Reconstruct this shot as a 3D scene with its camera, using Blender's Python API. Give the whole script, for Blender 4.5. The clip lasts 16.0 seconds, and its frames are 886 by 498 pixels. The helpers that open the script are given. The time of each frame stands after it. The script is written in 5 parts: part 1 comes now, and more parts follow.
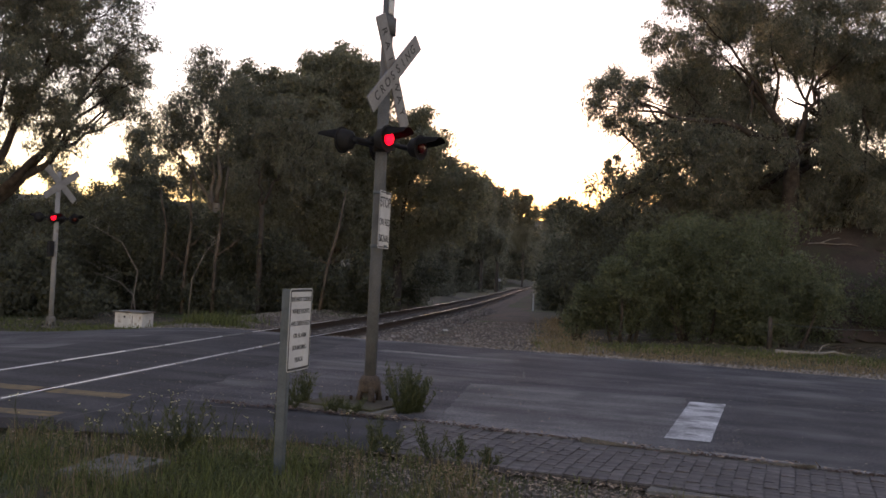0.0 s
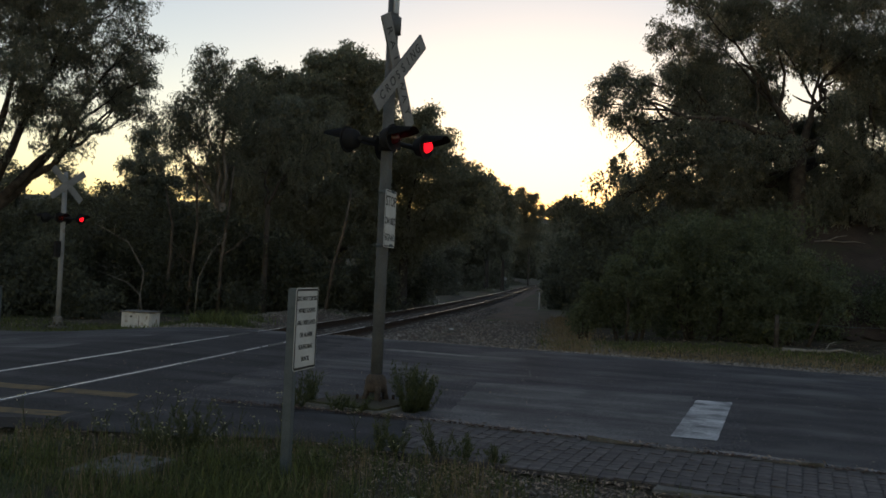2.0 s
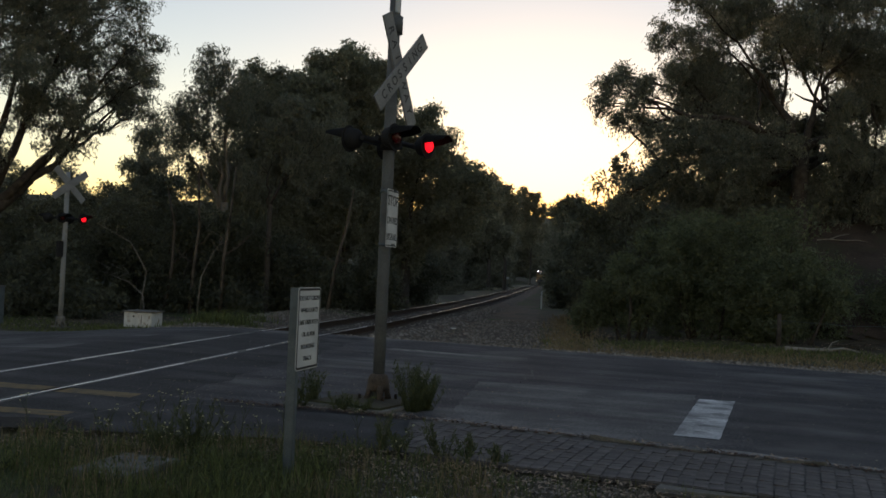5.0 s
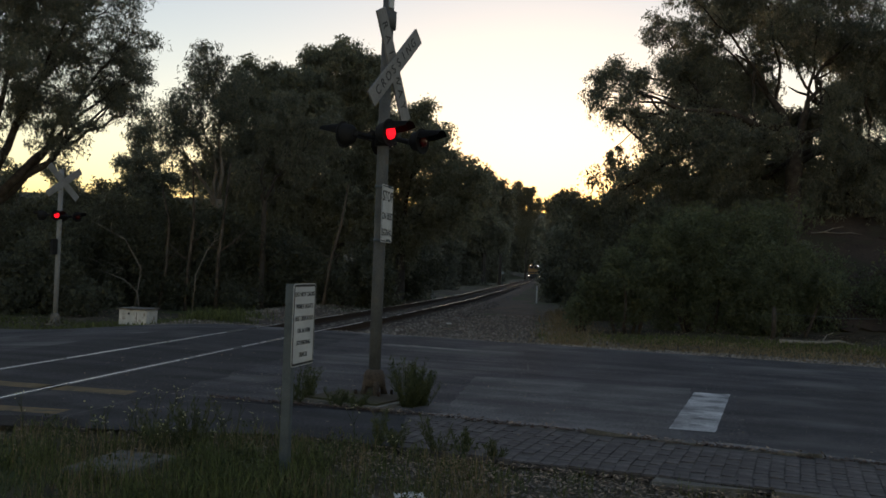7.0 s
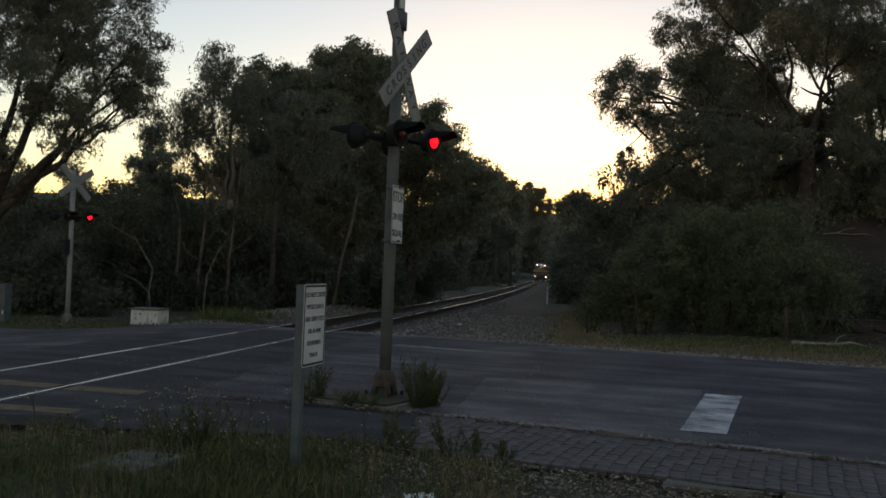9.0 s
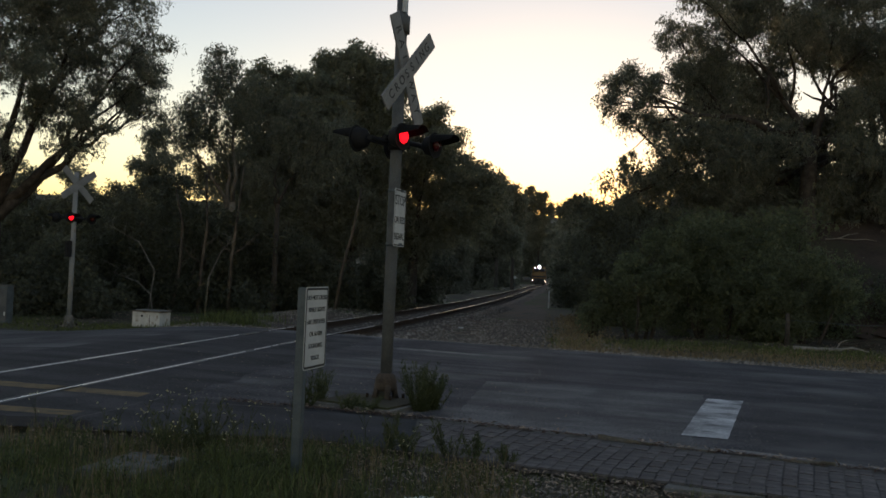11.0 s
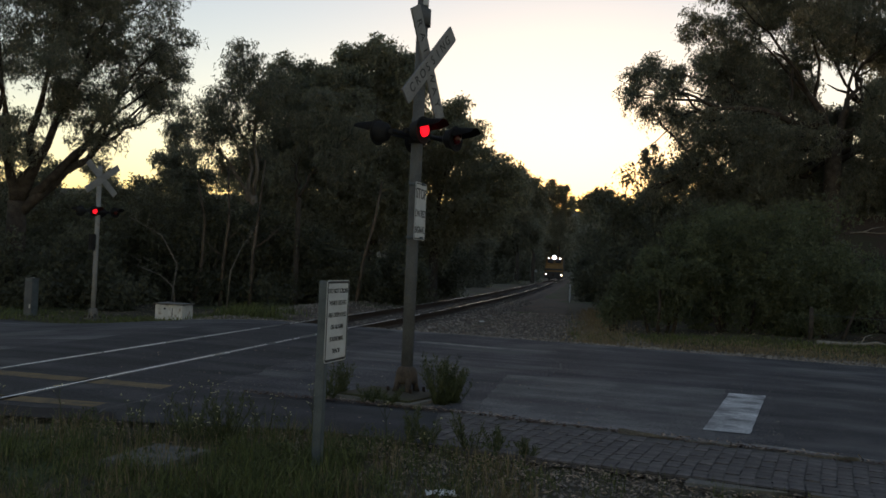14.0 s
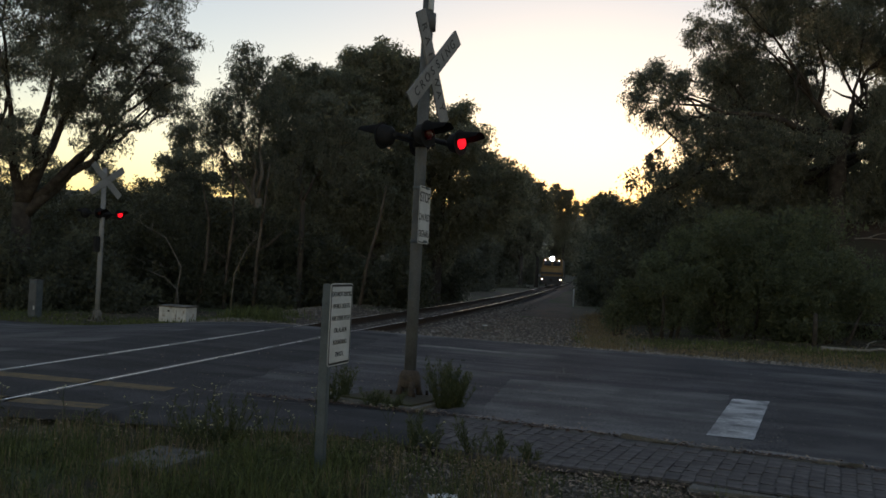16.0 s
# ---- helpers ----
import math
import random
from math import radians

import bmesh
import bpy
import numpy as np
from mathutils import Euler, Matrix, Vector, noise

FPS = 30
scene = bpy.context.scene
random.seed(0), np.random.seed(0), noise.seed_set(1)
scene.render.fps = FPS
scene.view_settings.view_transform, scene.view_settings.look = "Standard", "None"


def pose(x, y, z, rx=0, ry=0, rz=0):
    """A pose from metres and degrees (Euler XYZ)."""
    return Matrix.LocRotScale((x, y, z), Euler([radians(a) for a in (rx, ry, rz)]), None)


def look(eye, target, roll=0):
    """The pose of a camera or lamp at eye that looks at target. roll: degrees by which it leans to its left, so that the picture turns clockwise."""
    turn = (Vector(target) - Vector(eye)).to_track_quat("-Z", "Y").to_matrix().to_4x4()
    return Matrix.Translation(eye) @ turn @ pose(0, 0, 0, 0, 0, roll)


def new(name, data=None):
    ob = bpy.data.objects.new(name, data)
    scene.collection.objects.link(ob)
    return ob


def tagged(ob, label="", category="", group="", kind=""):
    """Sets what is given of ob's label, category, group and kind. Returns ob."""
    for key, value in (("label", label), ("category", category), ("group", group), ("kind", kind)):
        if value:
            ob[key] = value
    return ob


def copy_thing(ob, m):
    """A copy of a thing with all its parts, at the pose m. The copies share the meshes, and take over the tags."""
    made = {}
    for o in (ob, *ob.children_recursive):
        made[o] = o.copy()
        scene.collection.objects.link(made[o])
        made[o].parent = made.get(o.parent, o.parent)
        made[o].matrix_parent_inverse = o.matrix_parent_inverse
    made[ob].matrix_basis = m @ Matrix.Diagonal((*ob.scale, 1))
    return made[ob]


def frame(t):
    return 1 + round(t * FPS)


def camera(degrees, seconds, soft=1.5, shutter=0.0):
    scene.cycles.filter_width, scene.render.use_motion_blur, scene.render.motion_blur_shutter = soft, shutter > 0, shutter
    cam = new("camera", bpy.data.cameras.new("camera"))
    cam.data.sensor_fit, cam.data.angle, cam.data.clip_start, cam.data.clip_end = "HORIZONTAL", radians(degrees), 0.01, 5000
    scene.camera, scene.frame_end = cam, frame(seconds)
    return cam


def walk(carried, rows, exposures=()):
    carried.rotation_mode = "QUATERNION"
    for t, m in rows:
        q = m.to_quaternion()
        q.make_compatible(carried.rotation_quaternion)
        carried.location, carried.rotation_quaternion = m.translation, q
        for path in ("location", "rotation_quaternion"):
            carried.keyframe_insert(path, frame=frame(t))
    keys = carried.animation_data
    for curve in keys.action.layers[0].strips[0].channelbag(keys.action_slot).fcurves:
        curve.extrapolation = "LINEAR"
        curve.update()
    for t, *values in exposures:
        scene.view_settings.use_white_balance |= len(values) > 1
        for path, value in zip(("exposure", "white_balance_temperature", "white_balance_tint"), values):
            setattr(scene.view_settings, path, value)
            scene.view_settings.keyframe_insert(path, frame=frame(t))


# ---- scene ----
cam = camera(51.1, 16.0, soft=1.6)
walk(cam, [
    (0, pose(0, 0, 1.6, 91.402, -2.799, -0.068)),
    (0.5, pose(0, 0, 1.6, 91.519, -2.791, 0.042)),
    (1, pose(0, 0, 1.6, 91.441, -2.842, 0.617)),
    (1.5, pose(0, 0, 1.6, 91.354, -2.605, 0.604)),
    (2, pose(0, 0, 1.6, 91.317, -2.635, 0.289)),
    (2.5, pose(0, 0, 1.6, 91.368, -2.566, 0.243)),
    (3, pose(0, 0, 1.6, 91.453, -2.568, 0.324)),
    (3.5, pose(0, 0, 1.6, 91.316, -2.625, 0.458)),
    (4, pose(0, 0, 1.6, 91.268, -2.638, 0.76)),
    (6.5, pose(0, 0, 1.6, 91.178, -2.331, -0.194)),
    (7, pose(0, 0, 1.6, 90.987, -2.155, 0.125)),
    (7.5, pose(0, 0, 1.6, 90.86, -2.053, 0.656)),
    (8, pose(0, 0, 1.6, 90.956, -2.096, 0.708)),
    (8.5, pose(0, 0, 1.6, 91.016, -2.149, 0.71)),
    (9, pose(0, 0, 1.6, 91.007, -2.222, 0.773)),
    (11.5, pose(0, 0, 1.6, 91.243, -2.518, 0.88)),
    (12, pose(0, 0, 1.6, 91.182, -2.479, 0.88)),
    (12.5, pose(0, 0, 1.6, 90.804, -2.544, 1.305)),
    (13, pose(0, 0, 1.6, 90.693, -2.596, 1.863)),
    (13.5, pose(0, 0, 1.6, 90.756, -2.584, 2.104)),
    (14, pose(0, 0, 1.6, 90.759, -2.56, 2.16)),
    (14.5, pose(0, 0, 1.6, 90.725, -2.563, 2.373)),
    (15, pose(0, 0, 1.6, 90.707, -2.715, 2.315)),
    (15.5, pose(0, 0, 1.6, 90.897, -2.871, 2.221)),
    (16, pose(0, 0, 1.6, 90.983, -2.862, 2.393)),
], exposures=[(0.0, 1.95, 6000, 42), (0.5, 1.55, 5800, 40), (1.0, 1.02, 5500, 25), (1.5, 0.93, 5540, 23), (2.0, 0.88, 5540, 23), (16.0, 0.88, 5540, 23)])

# ---- world and light: dusk, the sun behind the trees along the line ----
SUN_ELEVATION, SUN_HEADING = 2.5, 6.0          # degrees; heading clockwise from +y
world = bpy.data.worlds.new("dusk_sky")
scene.world = world
world.use_nodes = True
wn, wl = world.node_tree.nodes, world.node_tree.links
wn.clear()
sky = wn.new("ShaderNodeTexSky")
sky.sky_type = "NISHITA"
sky.sun_disc = False
sky.sun_elevation = radians(SUN_ELEVATION)
sky.sun_rotation = radians(SUN_HEADING)
sky.air_density, sky.dust_density, sky.ozone_density = 1.0, 0.2, 0.5
back = wn.new("ShaderNodeBackground")
back.inputs["Strength"].default_value = 0.15
wout = wn.new("ShaderNodeOutputWorld")
wl.new(sky.outputs["Color"], back.inputs["Color"])
wl.new(back.outputs["Background"], wout.inputs["Surface"])
sun = new("sun", bpy.data.lights.new("sun", "SUN"))
sun.data.energy, sun.data.angle, sun.data.color = 2.0, radians(0.6), (1.0, 0.72, 0.42)
to_sun = Vector((math.sin(radians(SUN_HEADING)), math.cos(radians(SUN_HEADING)), math.tan(radians(SUN_ELEVATION))))
sun.matrix_world = look(to_sun * 50, (0, 0, 0))


# ---- materials ----
def surface(name, dark, light, scale=4.0, rough=0.85, bump=0.3, fine=60.0, metal=0.0, dist=0.01, spots=None, grain=0.35, band=0.14, streak=None):
    """Two-scale mottled surface; spots: (colour, scale, share) of a third tone in patches; streak: (heading, strength) of wear drawn out along a line."""
    m = bpy.data.materials.new(name)
    m.use_nodes = True
    n, l = m.node_tree.nodes, m.node_tree.links
    b = n["Principled BSDF"]
    b.inputs["Metallic"].default_value = metal
    if metal == 0 and rough > 0.6:
        b.inputs["Specular IOR Level"].default_value = 0.25
    tc = n.new("ShaderNodeTexCoord")
    big, small = n.new("ShaderNodeTexNoise"), n.new("ShaderNodeTexNoise")
    big.inputs["Scale"].default_value, small.inputs["Scale"].default_value = scale, fine
    big.inputs["Detail"].default_value, small.inputs["Detail"].default_value = 5, 3
    for t in (big, small):
        l.new(tc.outputs["Object"], t.inputs["Vector"])
    mixf = n.new("ShaderNodeMath")
    mixf.operation = "MULTIPLY_ADD"
    l.new(big.outputs["Fac"], mixf.inputs[0])
    mixf.inputs[1].default_value = 1 - grain
    sm = n.new("ShaderNodeMath")
    sm.operation = "MULTIPLY"
    l.new(small.outputs["Fac"], sm.inputs[0])
    sm.inputs[1].default_value = grain
    l.new(sm.outputs[0], mixf.inputs[2])
    ramp = n.new("ShaderNodeValToRGB")
    ramp.color_ramp.elements[0].position, ramp.color_ramp.elements[1].position = 0.5 - band, 0.5 + band
    ramp.color_ramp.elements[0].color, ramp.color_ramp.elements[1].color = (*dark, 1), (*light, 1)
    l.new(mixf.outputs[0], ramp.inputs["Fac"])
    colour = ramp.outputs["Color"]
    if spots:
        sp = n.new("ShaderNodeTexNoise")
        sp.inputs["Scale"].default_value, sp.inputs["Detail"].default_value = spots[1], 6
        l.new(tc.outputs["Object"], sp.inputs["Vector"])
        cut = n.new("ShaderNodeMapRange")
        cut.inputs["From Min"].default_value, cut.inputs["From Max"].default_value = 1 - spots[2] - 0.06, 1 - spots[2] + 0.06
        l.new(sp.outputs["Fac"], cut.inputs["Value"])
        mx = n.new("ShaderNodeMix")
        mx.data_type = "RGBA"
        l.new(cut.outputs["Result"], mx.inputs["Factor"])
        l.new(colour, mx.inputs["A"])
        mx.inputs["B"].default_value = (*spots[0], 1)
        colour = mx.outputs["Result"]
    if streak:
        mp, st, rg, vm = (n.new("ShaderNode" + k) for k in ("Mapping", "TexNoise", "MapRange", "VectorMath"))
        mp.vector_type = "TEXTURE"
        mp.inputs["Rotation"].default_value = (0, 0, radians(streak[0]))
        mp.inputs["Scale"].default_value = (5.0, 0.45, 1.0)
        st.inputs["Scale"].default_value, st.inputs["Detail"].default_value = 1.0, 7
        rg.inputs["From Min"].default_value, rg.inputs["From Max"].default_value = 0.35, 0.65
        rg.inputs["To Min"].default_value, rg.inputs["To Max"].default_value = 1 - streak[1], 1 + streak[1]
        vm.operation = "SCALE"
        l.new(tc.outputs["Object"], mp.inputs["Vector"])
        l.new(mp.outputs["Vector"], st.inputs["Vector"])
        l.new(st.outputs["Fac"], rg.inputs["Value"])
        l.new(colour, vm.inputs[0])
        l.new(rg.outputs["Result"], vm.inputs["Scale"])
        colour = vm.outputs["Vector"]
    l.new(colour, b.inputs["Base Color"])
    rr = n.new("ShaderNodeMapRange")
    rr.inputs["To Min"].default_value, rr.inputs["To Max"].default_value = max(0.02, rough - 0.12), min(1, rough + 0.12)
    l.new(big.outputs["Fac"], rr.inputs["Value"])
    l.new(rr.outputs["Result"], b.inputs["Roughness"])
    bp = n.new("ShaderNodeBump")
    bp.inputs["Strength"].default_value, bp.inputs["Distance"].default_value = bump, dist
    l.new(mixf.outputs[0], bp.inputs["Height"])
    l.new(bp.outputs["Normal"], b.inputs["Normal"])
    return m


def foliage(name, dark, light, through_share=None):
    m = bpy.data.materials.new(name)
    m.use_nodes = True
    n, l = m.node_tree.nodes, m.node_tree.links
    n.clear()
    geo = n.new("ShaderNodeNewGeometry")
    ramp = n.new("ShaderNodeValToRGB")
    ramp.color_ramp.elements[0].color, ramp.color_ramp.elements[1].color = (*dark, 1), (*light, 1)
    l.new(geo.outputs["Random Per Island"], ramp.inputs["Fac"])
    pr, tr, mx, out = (n.new("ShaderNode" + k) for k in ("BsdfPrincipled", "BsdfTranslucent", "MixShader", "OutputMaterial"))
    pr.inputs["Roughness"].default_value = 0.62
    pr.inputs["Specular IOR Level"].default_value = 0.3
    l.new(ramp.outputs["Color"], pr.inputs["Base Color"])
    l.new(ramp.outputs["Color"], tr.inputs["Color"])
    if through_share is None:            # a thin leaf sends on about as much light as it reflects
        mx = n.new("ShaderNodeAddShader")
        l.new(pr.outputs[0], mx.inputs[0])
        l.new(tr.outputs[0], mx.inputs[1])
    else:
        mx.inputs["Fac"].default_value = through_share
        l.new(pr.outputs[0], mx.inputs[1])
        l.new(tr.outputs[0], mx.inputs[2])
    l.new(mx.outputs[0], out.inputs["Surface"])
    return m


def glow(name, colour, strength):
    m = bpy.data.materials.new(name)
    m.use_nodes = True
    b = m.node_tree.nodes["Principled BSDF"]
    b.inputs["Base Color"].default_value = (*colour, 1)
    b.inputs["Emission Color"].default_value = (*colour, 1)
    b.inputs["Emission Strength"].default_value = strength
    return m


SOIL = surface("soil_and_litter", (0.035, 0.03, 0.02), (0.10, 0.085, 0.055), 0.7, 0.95, 0.6, 25, spots=((0.06, 0.075, 0.025), 0.35, 0.42))
ASPHALT = surface("worn_asphalt", (0.026, 0.025, 0.029), (0.105, 0.1, 0.104), 0.9, 0.85, 0.9, 34, dist=0.014, spots=((0.115, 0.109, 0.108), 0.45, 0.42), grain=0.62, band=0.1, streak=(-18.5, 0.34))
PATCH = surface("pale_asphalt_patch", (0.07, 0.067, 0.069), (0.17, 0.163, 0.16), 1.6, 0.88, 0.8, 38, dist=0.012, spots=((0.085, 0.083, 0.084), 1.1, 0.42), grain=0.62, band=0.1, streak=(-18.5, 0.3))
TARRED = surface("dark_asphalt_patch", (0.028, 0.027, 0.031), (0.072, 0.069, 0.073), 1.2, 0.8, 0.8, 38, dist=0.012, spots=((0.09, 0.087, 0.088), 0.6, 0.42), grain=0.6, band=0.11, streak=(-18.5, 0.3))
WHITE_LINE = surface("worn_white_paint", (0.24, 0.24, 0.24), (0.62, 0.62, 0.62), 2.2, 0.7, 0.4, 40, dist=0.003, spots=((0.2, 0.2, 0.2), 3.0, 0.44), grain=0.5, streak=(-18.5, 0.35))
YELLOW_LINE = surface("worn_yellow_paint", (0.11, 0.078, 0.04), (0.23, 0.16, 0.07), 4.0, 0.75, 0.4, 90, dist=0.003, spots=((0.10, 0.08, 0.05), 6.0, 0.42))
CROSSING = surface("dark_oily_asphalt", (0.018, 0.0175, 0.02), (0.062, 0.06, 0.063), 1.0, 0.88, 0.8, 38, dist=0.012, spots=((0.07, 0.068, 0.068), 0.7, 0.4), grain=0.6, band=0.11, streak=(-18.5, 0.3))
CONCRETE = surface("weathered_concrete", (0.10, 0.094, 0.084), (0.22, 0.21, 0.19), 3.0, 0.9, 0.4, 50, spots=((0.09, 0.085, 0.07), 4.0, 0.4))
PAVER = surface("grey_clay_paver", (0.07, 0.063, 0.062), (0.15, 0.135, 0.131), 7.0, 0.88, 0.5, 80, dist=0.004)
JOINT = surface("paver_joint_sand", (0.075, 0.068, 0.062), (0.125, 0.115, 0.103), 9.0, 0.95, 0.5, 90)
GRAVEL_BED = surface("gravel_bed", (0.05, 0.04, 0.032), (0.14, 0.112, 0.088), 9.0, 0.95, 1.0, 30, dist=0.03, spots=((0.12, 0.085, 0.06), 0.6, 0.44), grain=0.6, band=0.12)
RAIL_TOP = surface("polished_rail_head", (0.62, 0.61, 0.60), (0.80, 0.79, 0.77), 0.5, 0.28, 0.0, 5, metal=1.0)
RUST = surface("rusty_steel", (0.022, 0.016, 0.013), (0.055, 0.037, 0.026), 8.0, 0.85, 0.4, 60)
SLEEPER = surface("grimy_sleeper", (0.05, 0.045, 0.04), (0.11, 0.10, 0.09), 5.0, 0.9, 0.4, 50)
GALV = surface("galvanised_steel", (0.06, 0.076, 0.088), (0.12, 0.142, 0.156), 6.0, 0.6, 0.15, 70, metal=0.25)
MAST_PAINT = surface("weathered_grey_mast", (0.072, 0.077, 0.081), (0.145, 0.15, 0.155), 3.0, 0.75, 0.2, 60, spots=((0.12, 0.10, 0.08), 3.0, 0.34))
DARK_METAL = surface("dull_black_paint", (0.01, 0.01, 0.011), (0.022, 0.022, 0.023), 6.0, 0.8, 0.2, 60)
SIGN_WHITE = surface("white_sign_sheet", (0.46, 0.47, 0.475), (0.62, 0.63, 0.635), 3.0, 0.5, 0.08, 40, spots=((0.5, 0.49, 0.46), 4.0, 0.32))
SIGN_BLACK = surface("black_sign_ink", (0.012, 0.012, 0.012), (0.03, 0.03, 0.03), 8.0, 0.6, 0.05, 60)
# White toned far down: the boards' backlit shade is in the colour
BOARD_WHITE = surface("aged_backlit_board", (0.14, 0.14, 0.143), (0.25, 0.25, 0.25), 3.0, 0.6, 0.1, 40, spots=((0.13, 0.125, 0.12), 3.0, 0.36))
BOARD_PALE = surface("pale_board_back", (0.17, 0.176, 0.182), (0.27, 0.277, 0.284), 3.0, 0.6, 0.1, 40)
MAST_PALE = surface("pale_grey_mast", (0.19, 0.194, 0.198), (0.32, 0.324, 0.328), 3.0, 0.7, 0.2, 60, spots=((0.17, 0.15, 0.13), 3.0, 0.36))
BOX_PAINT = surface("stained_pale_paint", (0.42, 0.42, 0.41), (0.62, 0.62, 0.60), 4.0, 0.7, 0.2, 40, spots=((0.26, 0.22, 0.17), 5.0, 0.36))
BARK = surface("grey_brown_bark", (0.03, 0.025, 0.021), (0.085, 0.072, 0.06), 5.0, 0.95, 0.8, 30, dist=0.03)
BROWN_BARK = surface("dull_brown_bark", (0.06, 0.049, 0.04), (0.15, 0.122, 0.096), 3.0, 0.92, 0.6, 25, dist=0.02, spots=((0.04, 0.032, 0.026), 2.0, 0.42))
PALE_BARK = surface("pale_gum_bark", (0.12, 0.105, 0.09), (0.26, 0.235, 0.20), 2.5, 0.85, 0.3, 25, spots=((0.16, 0.125, 0.09), 2.0, 0.38))
DEAD_WOOD = surface("bleached_dead_wood", (0.16, 0.145, 0.125), (0.32, 0.295, 0.26), 6.0, 0.9, 0.4, 40)
LENS_DARK = surface("unlit_red_lens", (0.05, 0.004, 0.004), (0.09, 0.008, 0.008), 30.0, 0.25, 0.3, 90)
LENS_LIT = glow("lit_red_lens", (1.0, 0.006, 0.008), 1.0)
MARKER_LIGHT = glow("small_white_lamp", (1.0, 0.92, 0.8), 12.0)
HEADLIGHT = glow("headlight_glass", (1.0, 0.95, 0.88), 60.0)
DITCH = glow("warm_ditch_light", (1.0, 0.62, 0.32), 14.0)
LOCO_YELLOW = surface("grimy_yellow_paint", (0.17, 0.093, 0.017), (0.25, 0.142, 0.03), 1.5, 0.5, 0.1, 30)
LOCO_DARK = surface("grimy_dark_paint", (0.02, 0.02, 0.022), (0.05, 0.05, 0.052), 1.5, 0.5, 0.1, 30)
RUST_TAN = surface("rust_tan_casting", (0.045, 0.036, 0.03), (0.115, 0.09, 0.068), 9.0, 0.85, 0.5, 50)
BRIGHT_PAPER = surface("dirty_white_paper", (0.55, 0.55, 0.54), (0.75, 0.75, 0.74), 12.0, 0.8, 0.2, 60)
GLASS_DARK = surface("dark_cab_glass", (0.01, 0.012, 0.014), (0.02, 0.022, 0.025), 2.0, 0.65, 0.0, 30)
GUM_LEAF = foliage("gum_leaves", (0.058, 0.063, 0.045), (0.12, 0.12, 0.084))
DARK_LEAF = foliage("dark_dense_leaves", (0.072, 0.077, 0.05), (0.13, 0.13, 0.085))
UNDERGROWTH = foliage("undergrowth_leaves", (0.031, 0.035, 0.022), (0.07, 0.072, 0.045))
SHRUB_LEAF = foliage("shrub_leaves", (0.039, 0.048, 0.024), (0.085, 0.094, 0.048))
# Leaf tone lifted to stand in for haze over the distant trees
FAR_LEAF = foliage("hazed_far_leaves", (0.066, 0.07, 0.05), (0.125, 0.125, 0.09))
GRASS = foliage("green_grass_blades", (0.04, 0.054, 0.017), (0.17, 0.188, 0.058), 0.3)
DRY_GRASS = foliage("dry_grass_blades", (0.14, 0.105, 0.055), (0.31, 0.24, 0.13), 0.3)
WEED = foliage("weed_leaves", (0.042, 0.056, 0.022), (0.115, 0.128, 0.052), 0.35)
PETAL = foliage("cream_petals", (0.42, 0.38, 0.16), (0.62, 0.60, 0.38), 0.4)
BARK_CHIP = foliage("brown_bark_chips", (0.045, 0.027, 0.018), (0.13, 0.078, 0.05), 0.05)
LITTER = foliage("dry_leaf_litter", (0.06, 0.038, 0.026), (0.45, 0.34, 0.24), 0.1)
# Near-black tone standing for the shade under the path's broken edge
EDGE_SHADE = surface("path_edge_shade", (0.012, 0.01, 0.009), (0.035, 0.03, 0.026), 3.0, 0.95, 0.8, 40)
DUST = surface("pale_road_dust", (0.11, 0.105, 0.102), (0.25, 0.24, 0.23), 2.5, 0.92, 0.6, 40, spots=((0.08, 0.077, 0.078), 2.0, 0.44), streak=(-18.5, 0.35))
BANK_SOIL = surface("bare_brown_bank", (0.03, 0.023, 0.018), (0.085, 0.062, 0.047), 0.9, 0.95, 0.8, 14, dist=0.05, spots=((0.05, 0.045, 0.028), 0.8, 0.42))


# ---- mesh helpers ----
def mesh_from(name, verts, faces, mat):
    me = bpy.data.meshes.new(name)
    me.from_pydata([tuple(v) for v in verts], [], [tuple(f) for f in faces])
    me.materials.append(mat)
    return me


def quads(name, verts, mat):
    """A mesh of loose faces from an array (n, corners, 3)."""
    n, k = verts.shape[:2]
    me = bpy.data.meshes.new(name)
    me.vertices.add(n * k)
    me.vertices.foreach_set("co", np.ascontiguousarray(verts, dtype=np.float32).ravel())
    me.loops.add(n * k)
    me.loops.foreach_set("vertex_index", np.arange(n * k, dtype=np.int32))
    me.polygons.add(n)
    me.polygons.foreach_set("loop_start", np.arange(0, n * k, k, dtype=np.int32))
    me.update(calc_edges=True)
    me.materials.append(mat)
    return me


def link(name, me, parent=None, label="", at=None):
    ob = new(name, me)
    if parent is not None:
        ob.parent = parent
    if at is not None:
        ob.matrix_basis = at
    if label:
        ob["label"] = label
    return ob


def part(name, bm, mat, parent, label="", at=None):
    me = bpy.data.meshes.new(name)
    bm.to_mesh(me)
    bm.free()
    me.materials.append(mat)
    return link(name, me, parent, label, at)


def thing(name, label, category, at, group="", kind=""):
    ob = new(name)
    ob.empty_display_size = 0.2
    ob.matrix_basis = at
    return tagged(ob, label, category, group, kind)


